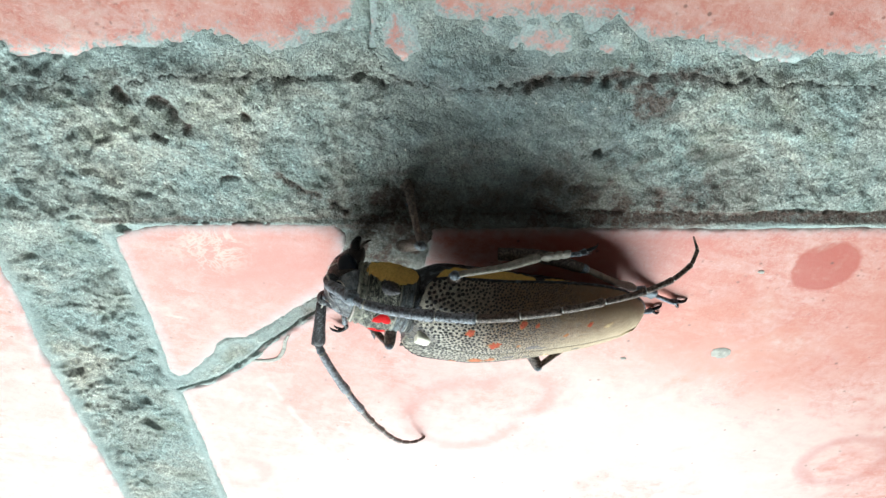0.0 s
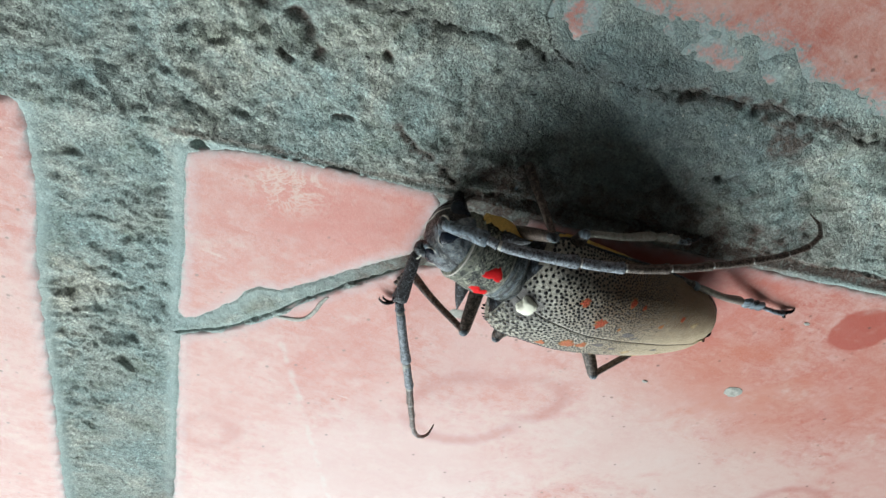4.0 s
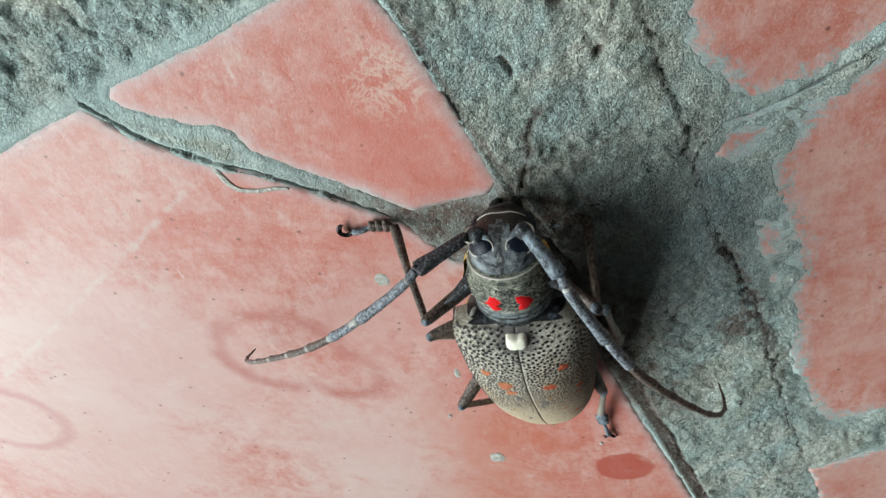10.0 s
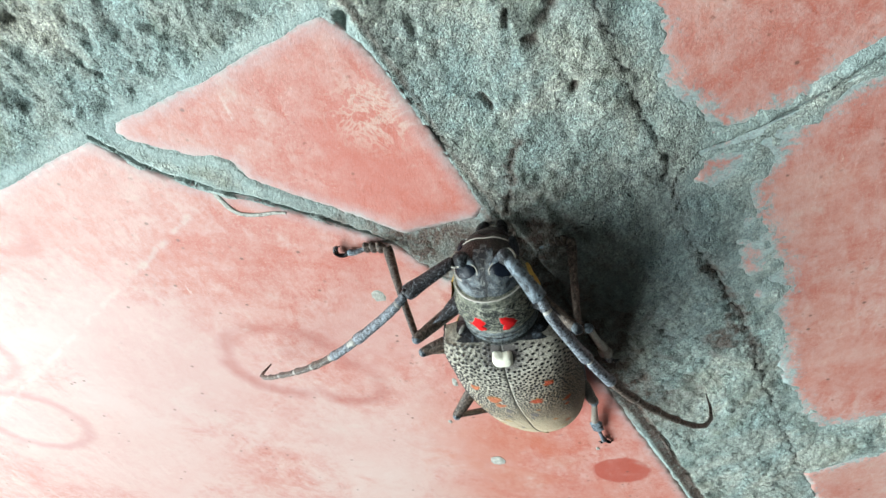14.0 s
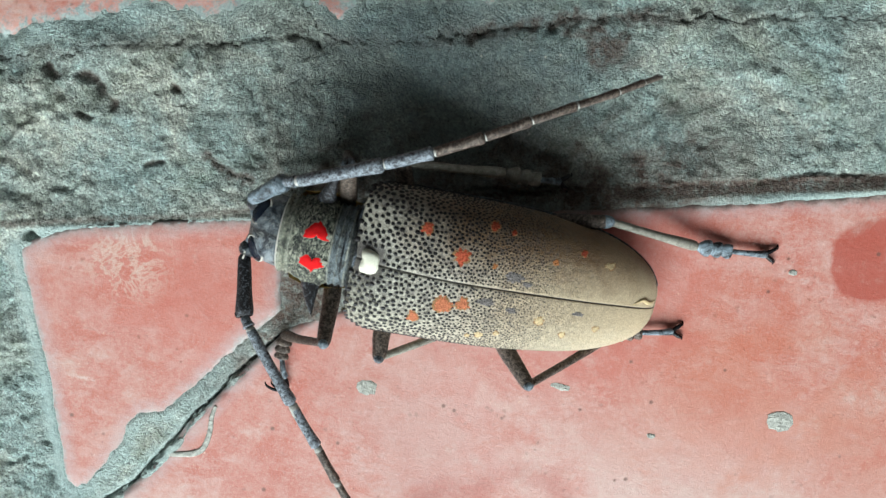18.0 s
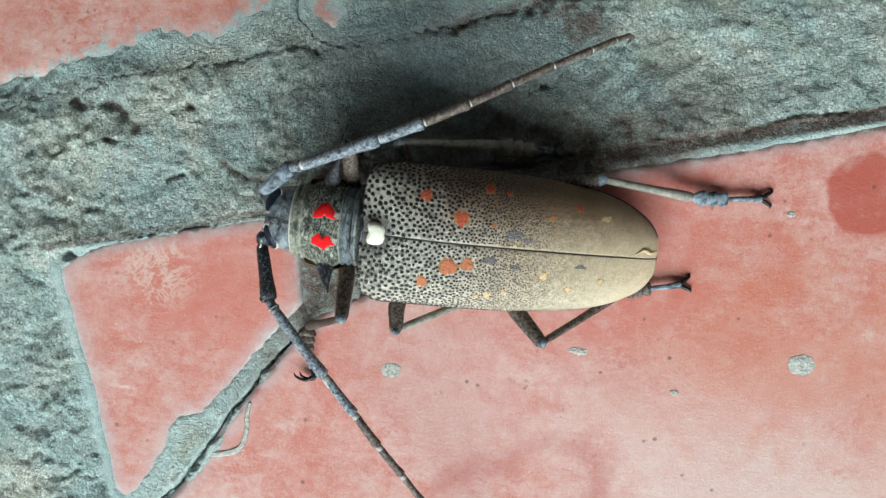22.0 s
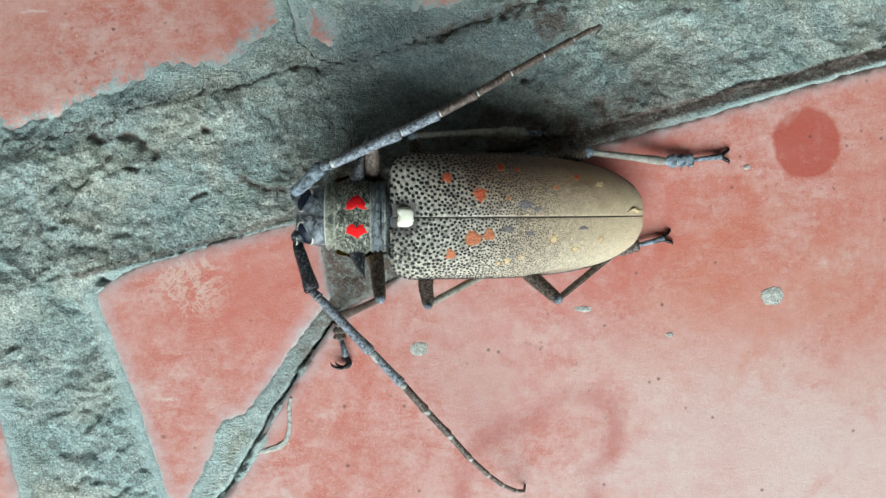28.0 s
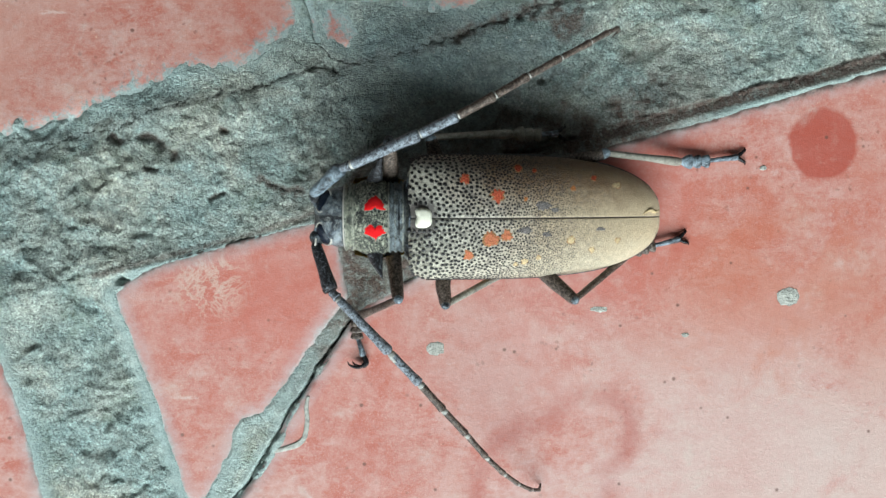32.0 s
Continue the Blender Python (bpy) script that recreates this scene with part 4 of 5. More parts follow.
def build_floor():
    flat = lambda x, y: 0.0 * x
    low = lambda x, y: upper_plane(x, y) + 0.02
    for outline, height, material, pitch, field, label in (
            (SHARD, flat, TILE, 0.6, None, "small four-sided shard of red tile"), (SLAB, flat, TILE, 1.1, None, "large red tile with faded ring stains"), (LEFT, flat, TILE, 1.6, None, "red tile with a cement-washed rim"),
            (BACK_LEFT, low, TILE_UP, 0.9, red_field, "red tile smeared with cement"), (BACK_RIGHT, low, TILE_UP, 0.9, red_field, "red tile smeared with cement"), (FAR_RIGHT, low, TILE_UP, 1.6, red_field, "red tile smeared with cement")):
        part("tile", tile("tile", outline, height, material, pitch, field), floor, label)
    loop = smooth_line([(-23.0, -36.9, 0.04, 0.3), (-21.4, -36.5, 0.05, 0.42), (-19.5, -35.9, 0.06, 0.48), (-18.3, -34.8, 0.06, 0.42), (-17.8, -32.3, 0.05, 0.38), (-17.9, -30.0, 0.05, 0.34), (-17.6, -28.2, 0.04, 0.25)], 6)
    tagged(new("cement_smear", tube_mesh("cement_smear", [(x, y, z, 0.95 * r) for x, y, z, r in loop], CRUMB, 8, 0.14)), "thin curved smear of grey cement on the red tile", "cement smear")


def box(name, lo, hi, material, label, category):
    x0, y0, z0 = lo
    x1, y1, z1 = hi
    v = [(x0, y0, z0), (x1, y0, z0), (x1, y1, z0), (x0, y1, z0), (x0, y0, z1), (x1, y0, z1), (x1, y1, z1), (x0, y1, z1)]
    f = [(3, 2, 1, 0), (4, 5, 6, 7), (0, 1, 5, 4), (1, 2, 6, 5), (2, 3, 7, 6), (3, 0, 4, 7)]
    return tagged(new(name, mesh_of(name, v, f, material, False)), label, category, kind="structure")


box("ground", (-4000, -6000, -260), (4000, 3000, -16), CEMENT, "plain cement ground under the porch", "ground")
# unseen dark walls and ceiling, added to leave light from one side only
box("wall_north", (-2000, 900, -16), (2000, 1050, 2500), WALL, "plain dark wall added out of view to block light from behind", "wall")
box("wall_east", (2000, -1600, -16), (2150, 1050, 2500), WALL, "plain dark side wall added out of view to shape the light", "wall")
box("wall_west", (-2150, -1600, -16), (-2000, 1050, 2500), WALL, "plain dark side wall added out of view to shape the light", "wall")
box("ceiling", (-2150, -1600, 2500), (2150, 1050, 2620), WALL, "plain dark ceiling added out of view to block light from above", "ceiling")


# ---- the longhorn beetle; it stands over the broken edge, head down in the gap ----
beetle = new("beetle")
tagged(beetle, "large grey-brown longhorn beetle with scarlet and rust spots", "beetle")

TOP = curve([(-1.2, 14.0), (2, 14.9), (6, 15.2), (10, 15.0), (16, 13.6), (21, 12.1), (26, 10.5), (30, 8.9), (33, 7.6), (35, 6.4), (36.2, 4.9)])
RIM = curve([(-1.2, 8.4), (5, 7.6), (10, 6.9), (20, 5.0), (30, 3.5), (36.2, 3.4)])
HALF = curve([(-1.2, 8.6), (0.5, 8.86), (5, 8.97), (12, 9.05), (18, 8.95), (24, 8.45), (28, 7.75), (31, 6.8), (33.5, 5.5), (35.2, 4.1), (36.2, 2.5)])

BOXY = curve([(-1.2, 4.6), (3, 3.3), (8, 2.8), (20, 2.5), (36, 2.3)])


def shell_point(x, u, lift=0.0):
    """u runs from -1 (left rim) over 0 (suture) to 1 (right rim)."""
    n, th = BOXY(x), abs(u) * math.pi / 2
    c, s = max(math.cos(th), 0.0), math.sin(th)
    k = (c ** n + s ** n) ** (-1 / n)
    w, zt, zb = HALF(x), TOP(x), RIM(x)
    shoulder = 1 - 0.015 * math.exp(-((x + 1.2) / 1.2) ** 2) * abs(u)
    y = w * s * k * shoulder
    z = zb + (zt - zb) * c * k - 0.05 * math.exp(-(y / 0.3) ** 2)
    # the front margin rolls down to the collar
    roll = max(0.0, min(1.0, (1.2 - x) / 2.7))
    drop = 1 - 0.16 * roll ** 2.0 * (1 - abs(u) ** 2)
    x, y, z = x - 0.3 * roll ** 2 * (1 - abs(u)) + 0.9 * roll ** 2 * abs(u) ** 3, y * (0.6 + 0.4 * drop), 8.2 + (z - 8.2) * drop
    return np.array((x, math.copysign(y, u), z)) + lift * np.array((0.15, math.sin(u * math.pi / 2) * 0.8, max(math.cos(u * math.pi / 2), 0.2)))


def shell_u(x, y):
    a, n = min(1.0, abs(y) / HALF(x)), BOXY(x)
    return math.copysign(math.atan2(a, (1 - a ** n) ** (1 / n)) * 2 / math.pi, y)


RIGHT_SPOTS = ((5.6, 5.4, 0.9, RUST, 1.0, "dark rust spot"), (10.1, 3.1, 1.15, RUST, 1.1, "large rust spot"), (14.1, 2.6, 0.4, ORANGE, 1.0, "small ochre spot"), (13.2, 6.9, 0.75, RUST, 1.0, "dark rust spot"),
               (15.6, 6.6, 0.45, RUST, 1.0, "small rust spot"), (21.3, 4.1, 0.5, ORANGE, 1.0, "orange spot"), (24.7, 5.6, 0.55, RUST, 1.0, "rust spot"), (28.4, 4.6, 0.55, OCHRE, 1.6, "faint ochre spot"))
WORN = ((1, 16.6, 1.7, 0.75, 1.9), (1, 18.4, 1.1, 0.4, 2.0), (-1, 25.6, -1.7, 0.33, 2.7), (-1, 14.0, -1.7, 0.55, 2.4), (-1, 17.2, -2.3, 0.4, 2.0))
LEFT_SPOTS = ((6.1, -5.1, 0.85, FLAME, 1.0, "rust spot"), (9.1, -2.9, 1.3, FLAME, 1.15, "large ragged rust spot"), (11.4, -2.4, 1.05, FLAME, 1.0, "rust spot joined to the large one"), (21.0, -3.2, 0.75, OCHRE, 1.0, "pale ochre spot"),
              (24.4, -4.7, 0.55, OCHRE, 1.0, "pale ochre spot"), (28.5, -3.4, 0.55, OCHRE, 1.0, "pale ochre spot"), (14.2, -6.2, 0.55, OCHRE, 1.1, "pale ochre spot"), (16.2, -5.6, 0.45, OCHRE, 1.0, "pale ochre spot"), (12.9, -6.5, 0.4, OCHRE, 1.0, "pale ochre spot"))


def build_elytra():
    out = []
    for sign, label in ((1, "right wing case, grey-brown with rust spots"), (-1, "left wing case, grey-brown with rust and ochre spots")):
        xs = [-1.5 + 37.7 * (1 - (1 - i / 72) ** 1.15) for i in range(73)]
        cols = 40
        verts, faces = [], []
        for x in xs:
            for k in range(cols + 1):
                u = math.copysign(k / cols, sign)
                q = shell_point(x, u)
                verts.append((q[0], q[1] + sign * 0.004, q[2]))
        # the front falls off steeply to the collar
        fall = []
        for shrink, ahead in ((0.46, -1.15), (0.62, -1.0), (0.78, -0.78), (0.9, -0.45), (0.97, -0.16)):
            for k in range(cols + 1):
                q = shell_point(xs[0], math.copysign(k / cols, sign))
                fall.append((q[0] + ahead, q[1] * shrink + sign * 0.004, 8.2 + (q[2] - 8.2) * shrink))
        verts = fall + verts
        for i in range(len(xs) + 4):
            for k in range(cols):
                a = i * (cols + 1) + k
                f = (a, a + cols + 1, a + cols + 2, a + 1)
                faces.append(f if sign > 0 else f[::-1])
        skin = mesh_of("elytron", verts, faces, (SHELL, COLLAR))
        for p in skin.polygons:
            p.material_index = 1 if p.index < 2.5 * cols else 0
        ob = part("elytron", skin, beetle, label)
        thick = ob.modifiers.new("thickness", "SOLIDIFY")
        thick.thickness, thick.offset = 0.35 * MM, -1
        out.append(ob)
        # rim bead along the outer margin
        bead = [(*shell_point(x, sign * 0.995), 0.24) for x in xs[::2]]
        part("margin", tube_mesh("margin", bead, HORN, 6), ob, "dark raised margin")
        # black granules, large at the shoulders and smaller behind
        rng = random.Random(5 + sign)
        gv, gf, cells = [], [], {}
        for _ in range(52000):
            x, u = -1.9 + 28 * rng.random() ** 1.25, sign * rng.uniform(0.02, 0.98)
            q = shell_point(x, u)
            if x < 1.5 and abs(q[1]) < 1.75:
                continue
            fade = max(0.0, 1 - (x + 1.0 * noise.noise((x * 0.4, q[1] * 0.4, 3.0))) / 22)
            if any((x - o[0]) ** 2 + (q[1] - o[1]) ** 2 < (o[2] * 0.95) ** 2 for o in (RIGHT_SPOTS if sign > 0 else LEFT_SPOTS)):
                continue
            if x > 5 and rng.random() > fade * (1.25 + 0.035 * (12 - x)):
                continue
            r = (0.08 + (0.245 if sign > 0 else 0.225) * fade ** 1.3) * rng.uniform(0.85, 1.12)
            gap = 0.05 + 1.98 * r
            key = (int(q[0] // 0.7), int(q[1] // 0.7), int(q[2] // 0.7))
            near = [o for a in (-1, 0, 1) for b in (-1, 0, 1) for c in (-1, 0, 1) for o in cells.get((key[0] + a, key[1] + b, key[2] + c), ())]
            if any((q[0] - o[0]) ** 2 + (q[1] - o[1]) ** 2 + (q[2] - o[2]) ** 2 < gap * gap for o in near):
                continue
            cells.setdefault(key, []).append(q)
            n = shell_point(x, u, 1.0) - q
            n /= np.linalg.norm(n)
            e = np.cross(n, (0, 1, 0.1))
            e /= np.linalg.norm(e)
            g = np.cross(n, e)
            base = len(gv)
            e, g = e * rng.uniform(0.95, 1.3), g * rng.uniform(0.85, 1.1)
            for ring_r, h in ((1.0, 0.0), (0.65, 0.3)):
                for k in range(6):
                    a = math.pi * k / 3
                    gv.append(tuple(q + r * ring_r * (math.cos(a) * e + math.sin(a) * g) + n * r * h))
            gv.append(tuple(q + n * r * 0.42))
            for k in range(6):
                k2 = (k + 1) % 6
                gf.append((base + k, base + k2, base + 6 + k2, base + 6 + k))
                gf.append((base + 6 + k, base + 6 + k2, base + 12))
        tagged(part("granulation", mesh_of("granulation", gv, gf, GRAIN), ob, "black shiny granules"), kind="stuff")
    torn = smooth_line([(*shell_point(32.6, 0.03, 0.05), 0.06), (*shell_point(33.8, 0.12, 0.1), 0.22), (*shell_point(34.8, 0.1, 0.1), 0.26), (*shell_point(35.9, 0.2, 0.0), 0.12)], 4)
    part("torn_edge", tube_mesh("torn_edge", torn, OCHRE, 7, 0.35), out[0], "pale torn edge at the tip")
    return out


def shell_spot(owner, x, y, r, material, seed, stretch=1.0, label="", name="spot", fringed=True):
    """A ragged patch of coloured hair that follows the wing case."""
    rng = random.Random(seed)
    n, rows = 30, 3
    edge = [r * (rng.uniform(0.72, 1.12) + 0.1 * math.sin(3 * 2 * math.pi * k / 30 + seed) + 0.06 * math.sin(7 * 2 * math.pi * k / 30)) for k in range(n)]
    verts = [tuple(shell_point(x, shell_u(x, y), 0.05))]
    for j in range(1, rows + 1):
        for k in range(n):
            a = 2 * math.pi * k / n
            px, py = x + stretch * edge[k] * j / rows * math.cos(a), y + edge[k] * j / rows * math.sin(a)
            verts.append(tuple(shell_point(px, shell_u(px, py), 0.05 if j < rows else -0.02)))
    faces = [(0, 1 + k, 1 + (k + 1) % n) for k in range(n)]
    for j in range(rows - 1):
        for k in range(n):
            a, b = 1 + j * n + k, 1 + j * n + (k + 1) % n
            faces.append((a, a + n, b + n, b))
    me = mesh_of(name, verts, faces, (material, FRINGE))
    for p in me.polygons:
        if fringed and p.index >= n * rows - n + 0 and rng.random() < 0.7:
            p.material_index = 1
    part(name, me, owner, label)


def build_body():
    # hind body under the wing cases
    CZ = curve([(-3, 8.0), (0, 7.4), (10, 6.3), (20, 4.9), (30, 3.7), (35, 3.7)])
    CW = curve([(-3, 4.4), (0, 7.0), (5, 8.0), (12, 8.2), (20, 7.7), (28, 6.1), (33, 3.9), (35, 1.6)])
    CH = curve([(-3, 4.0), (0, 4.9), (6, 4.6), (12, 4.0), (20, 3.2), (28, 2.3), (33, 1.4), (35, 0.8)])
    n = 28
    rings = []
    for i in range(40):
        x = -3 + 38 * i / 39
        seam = 1 - 0.02 * (1 if i % 6 == 0 and x > 14 else 0)
        rings.append([(x, CW(x) * seam * math.cos(a), CZ(x) + CH(x) * seam * math.sin(a)) for a in (2 * math.pi * k / n for k in range(n))])
    v, f = rings_to_mesh(rings)
    trunk = part("abdomen", mesh_of("abdomen", v, [q[::-1] for q in f], HORN), beetle, "dark underside, banded")

    def stripe(x0, x1, lo, hi, name, material, w, h, cz, owner, ragged):
        rng = random.Random(int(x0 * 7 + 50))
        m = 24
        for sign in (1, -1):
            verts, faces = [], []
            for i in range(m + 1):
                x = x0 + (x1 - x0) * i / m
                pinch = math.sin(math.pi * min(1, max(0, i / m))) ** 0.35
                a0, a1 = lo + ragged * rng.uniform(-1, 1), hi + ragged * rng.uniform(-1, 1)
                mid = (a0 + a1) / 2
                for k in range(5):
                    a = radians(mid + (a0 - mid + (a1 - a0) * k / 4) * pinch)
                    verts.append((x, sign * w(x) * 1.015 * math.cos(a), cz(x) + h(x) * 1.015 * math.sin(a)))
            for i in range(m):
                for k in range(4):
                    a = i * 5 + k
                    q = (a, a + 5, a + 6, a + 1)
                    faces.append(q if sign > 0 else q[::-1])
            part(name, mesh_of(name, verts, faces, material), owner, "ragged yellow hair stripe along the flank")

    stripe(-0.5, 15, -24, 24, "stripe", YELLOW, CW, CH, CZ, trunk, 4)
    stripe(16, 25, -20, 22, "stripe", YELLOW, CW, CH, CZ, trunk, 4)

    # collar before the wing cases, and the white scutellum
    rings = []
    for i in range(9):
        x = -3.6 + 3.0 * i / 8
        r = 4.35 + 0.15 * (i / 8) + 0.1 * math.sin(i * 2.1)
        rings.append([(x, 1.05 * r * math.cos(a), 8.6 + r * (1.02 if math.sin(a) > 0 else 0.9) * math.sin(a)) for a in (2 * math.pi * k / 24 for k in range(24))])
    v, f = rings_to_mesh(rings)
    part("collar", mesh_of("collar", v, [q[::-1] for q in f], COLLAR), beetle, "dark shiny collar behind the pronotum")
    verts, faces = [], []
    outline = [(-1.25, 1.0), (-1.0, 1.3), (-0.5, 1.42), (0.3, 1.4), (0.8, 1.15), (1.05, 0.55), (1.0, 0.0), (1.1, -0.5), (0.85, -1.1), (0.3, -1.38), (-0.5, -1.4), (-1.05, -1.32), (-1.25, -0.95), (-1.15, -0.2), (-0.98, 0.15), (-1.15, 0.5)]
    for j, (k, z) in enumerate(((1.0, 13.7), (0.95, 14.6), (0.6, 14.85))):
        for x, y in outline:
            verts.append((x * k, y * k, z + 0.1 * x))
    m = len(outline)
    for j in range(2):
        for k in range(m):
            a, b = j * m + k, j * m + (k + 1) % m
            faces.append((a, a + m, b + m, b))
    faces.append(tuple(range(2 * m, 3 * m))[::-1])
    part("scutellum", mesh_of("scutellum", verts, faces, CREAM), beetle, "cream-white scutellum")

    part("hair_tuft", ball_mesh("hair_tuft", (-2.4, -5.5, 10.6), (0.3, 0.35, 0.8), JOINT, Euler((0.5, 0.3, 0)).to_matrix(), 6, 9), beetle, "pale tuft of hair before the shoulder")

    # pronotum: a ringed barrel with a thorn at each side
    prof = curve([(-11.3, 4.3), (-10.95, 4.75), (-10.6, 4.45), (-10.15, 4.8), (-9.75, 4.6), (-8.8, 4.95), (-7.6, 5.1), (-6.4, 5.15), (-5.5, 5.0), (-5.1, 4.68), (-4.7, 5.0), (-4.3, 4.7), (-3.9, 4.98), (-3.5, 4.72), (-3.1, 5.02), (-2.7, 4.78), (-2.35, 5.05), (-2.0, 4.8), (-1.7, 4.4)])
    rings = []
    for i in range(81):
        x = -11.3 + 9.6 * i / 80
        ring = []
        for k in range(64):
            a = 2 * math.pi * k / 64
            wob = 0.16 * noise.noise((x * 1.8, math.cos(a) * 4, math.sin(a) * 4)) + 0.12 * noise.noise((x * 4, math.cos(a) * 9, math.sin(a) * 9))
            wob *= 1 if -9.6 < x < -5 else 0.25
            swell = 0.45 * math.exp(-((x + 6.8) / 1.4) ** 2) * math.exp(-((abs(math.cos(a)) - 1) / 0.12) ** 2)
            r = prof(x) + wob + swell
            ring.append((x, 1.03 * r * math.cos(a), 8.35 + 0.98 * r * math.sin(a)))
        rings.append(ring)
    v, f = rings_to_mesh(rings)
    pron = part("pronotum", mesh_of("pronotum", v, [q[::-1] for q in f], PRONOTUM), beetle, "wrinkled grey pronotum with two scarlet marks")
    for sign in (1, -1):
        thorn = smooth_line([(-6.9, sign * 4.8, 9.3, 1.35), (-6.7, sign * 5.9, 10.0, 1.0), (-6.3, sign * 7.2, 11.0, 0.55), (-5.8, sign * 8.6, 11.7, 0.05)], 4)
        part("spine", tube_mesh("spine", thorn, SCAPE, 9), pron, "pointed side spine")
    PW, PH, PZ = (lambda x: (5.42 if x > -10 else 4.85) + 0.6 * math.exp(-((x + 6.8) / 1.6) ** 2)), (lambda x: 5.15 if x > -10 else 4.55), (lambda x: 8.35)
    stripe(-10.4, -2.6, -40, 6, "stripe", YELLOW, PW, PH, PZ, pron, 3)
    # two scarlet kidney marks, each in a thin pale border
    def heart(name, sign, size, lift, material, label):
        n = 26
        verts, faces = [], []
        for j in range(4):
            for k in range(n):
                a = 2 * math.pi * k / n
                hx, hy = 16 * math.sin(a) ** 3, 13 * math.cos(a) - 5 * math.cos(2 * a) - 2 * math.cos(3 * a) - math.cos(4 * a)
                rag = size * (0.98 + 0.12 * math.sin(5 * a + sign) + 0.09 * math.sin(11 * a + 2 * sign))
                px, py = -6.75 + 0.1 * hx * rag * j / 3, sign * (2.05 - (0.08 * hy * rag + 0.12) * j / 3)
                r = prof(px) + (lift if j < 3 else lift * 0.4)
                th = py / r
                verts.append((px, 1.03 * r * math.sin(th), 8.35 + 0.98 * r * math.cos(th)))
        for j in range(3):
            for k in range(n):
                a, b = j * n + k, j * n + (k + 1) % n
                faces.append((a, a + n, b + n, b))
        return part(name, mesh_of(name, verts, faces, material), pron, label)

    for sign in (1, -1):
        heart("mark_border", sign, 1.09, 0.17, BORDER, "pale border of the scarlet mark")
        heart("mark", sign, 1.0, 0.24, RED, "scarlet kidney-shaped mark")

    # head, bent down so that the jaws reach the gap
    spine = smooth_line([(-10.6, 0, 8.3, 4.4, 4.1), (-12.0, 0, 8.1, 4.3, 3.85), (-12.9, 0, 6.9, 4.0, 3.0), (-12.9, 0, 5.2, 3.4, 2.4), (-12.2, 0, 3.6, 2.7, 2.0), (-11.5, 0, 2.2, 2.0, 1.5), (-11.1, 0, 1.2, 1.4, 1.0)], 5)
    rings = []
    for i, q in enumerate(spine):
        t = spine[min(i + 1, len(spine) - 1)][:3] - spine[max(i - 1, 0)][:3]
        t /= np.linalg.norm(t)
        up = np.cross((0, 1, 0), t)
        up = up if np.dot(up, (-0.3, 0, 1)) > 0 else -up
        ring = []
        for k in range(30):
            a = 2 * math.pi * k / 30
            dent = 0.35 * math.exp(-(math.cos(a) / 0.13) ** 2) * (math.sin(a) > 0)
            ring.append(tuple(q[:3] + q[3] * math.cos(a) * np.array((0, 1, 0)) + (q[4] - dent) * math.sin(a) * up))
        rings.append(ring)
    v, f = rings_to_mesh(rings)
    skin = mesh_of("head", v, [q[::-1] for q in f], (SKULL, FACE))
    for p in skin.polygons:
        if p.index // 30 > 7.5 + 3.0 * max(0.0, (math.sin(2 * math.pi * (p.index % 30 + 0.5) / 30) - 0.9) / 0.1):
            p.material_index = 1
    head = part("head", skin, beetle, "blue-grey head with a dark mottled face, bent down into the gap")
    collar = [(-11.0 - 0.12 * math.sin(a), 4.6 * math.cos(a), 8.4 + 4.35 * math.sin(a), 0.16) for a in (2 * math.pi * k / 36 for k in range(37))]
    part("neck_ring", tube_mesh("neck_ring", collar, PALE, 6), head, "pale ring round the neck")
    for sign in (1, -1):
        part("eye", ball_mesh("eye", (-14.0, sign * 2.3, 9.9), (1.25, 1.75, 0.75), EYE, Euler((sign * -0.42, -0.6, 0)).to_matrix()), head, "dark blue-black upper eye lobe")
        part("eye", ball_mesh("eye", (-13.0, sign * 3.15, 6.3), (1.6, 0.95, 2.2), EYE, Euler((0, 0.25, 0)).to_matrix()), head, "large black eye")
        tilt = Euler((sign * -0.42, -0.6, 0)).to_matrix()
        rim = [(*(Vector((-14.0, sign * 2.3, 9.9)) + tilt @ Vector((1.27 * math.cos(a), 1.78 * math.sin(a), 0.16))), 0.08 + 0.13 * max(0, math.cos(a))) for a in (2 * math.pi * k / 28 for k in range(29))]
        part("eye_rim", tube_mesh("eye_rim", rim, PALE, 5), head, "pale hair rim round the eye")
        part("socket", ball_mesh("socket", (-15.1, sign * 2.9, 8.9), (1.15, 1.15, 1.2), HORN), head)
        brow = smooth_line([(-12.4, sign * 0.4, 11.3, 0.2), (-13.6, sign * 0.55, 10.55, 0.42), (-14.7, sign * 1.3, 9.55, 0.6), (-15.2, sign * 2.6, 8.7, 0.6)], 4)
        part("brow", tube_mesh("brow", brow, HEAD, 9), head)
        cup = [(-15.55 + 0.35 * math.cos(a), sign * (3.25 + 0.95 * math.sin(a)), 9.2 + 0.9 * math.cos(a) + 0.3 * math.sin(a), 0.14) for a in (2 * math.pi * k / 18 for k in range(19))]
        part("socket_rim", tube_mesh("socket_rim", cup, PALE, 5), head, "pale hair round the antenna socket")
        jaw = smooth_line([(-12.0, sign * 1.4, 2.4, 0.9), (-12.0, sign * 1.4, 1.0, 0.75), (-11.6, sign * 0.9, -0.2, 0.5), (-11.2, sign * 0.2, -0.8, 0.12)], 4)
        part("mandible", tube_mesh("mandible", jaw, BLACK, 9), head, "black mandible")
        palp = smooth_line([(-11.4, sign * 1.7, 1.8, 0.28), (-10.6, sign * 2.2, 0.9, 0.24), (-9.8, sign * 2.1, 0.3, 0.1)], 4)
        part("palp", tube_mesh("palp", palp, LEG, 7), head)
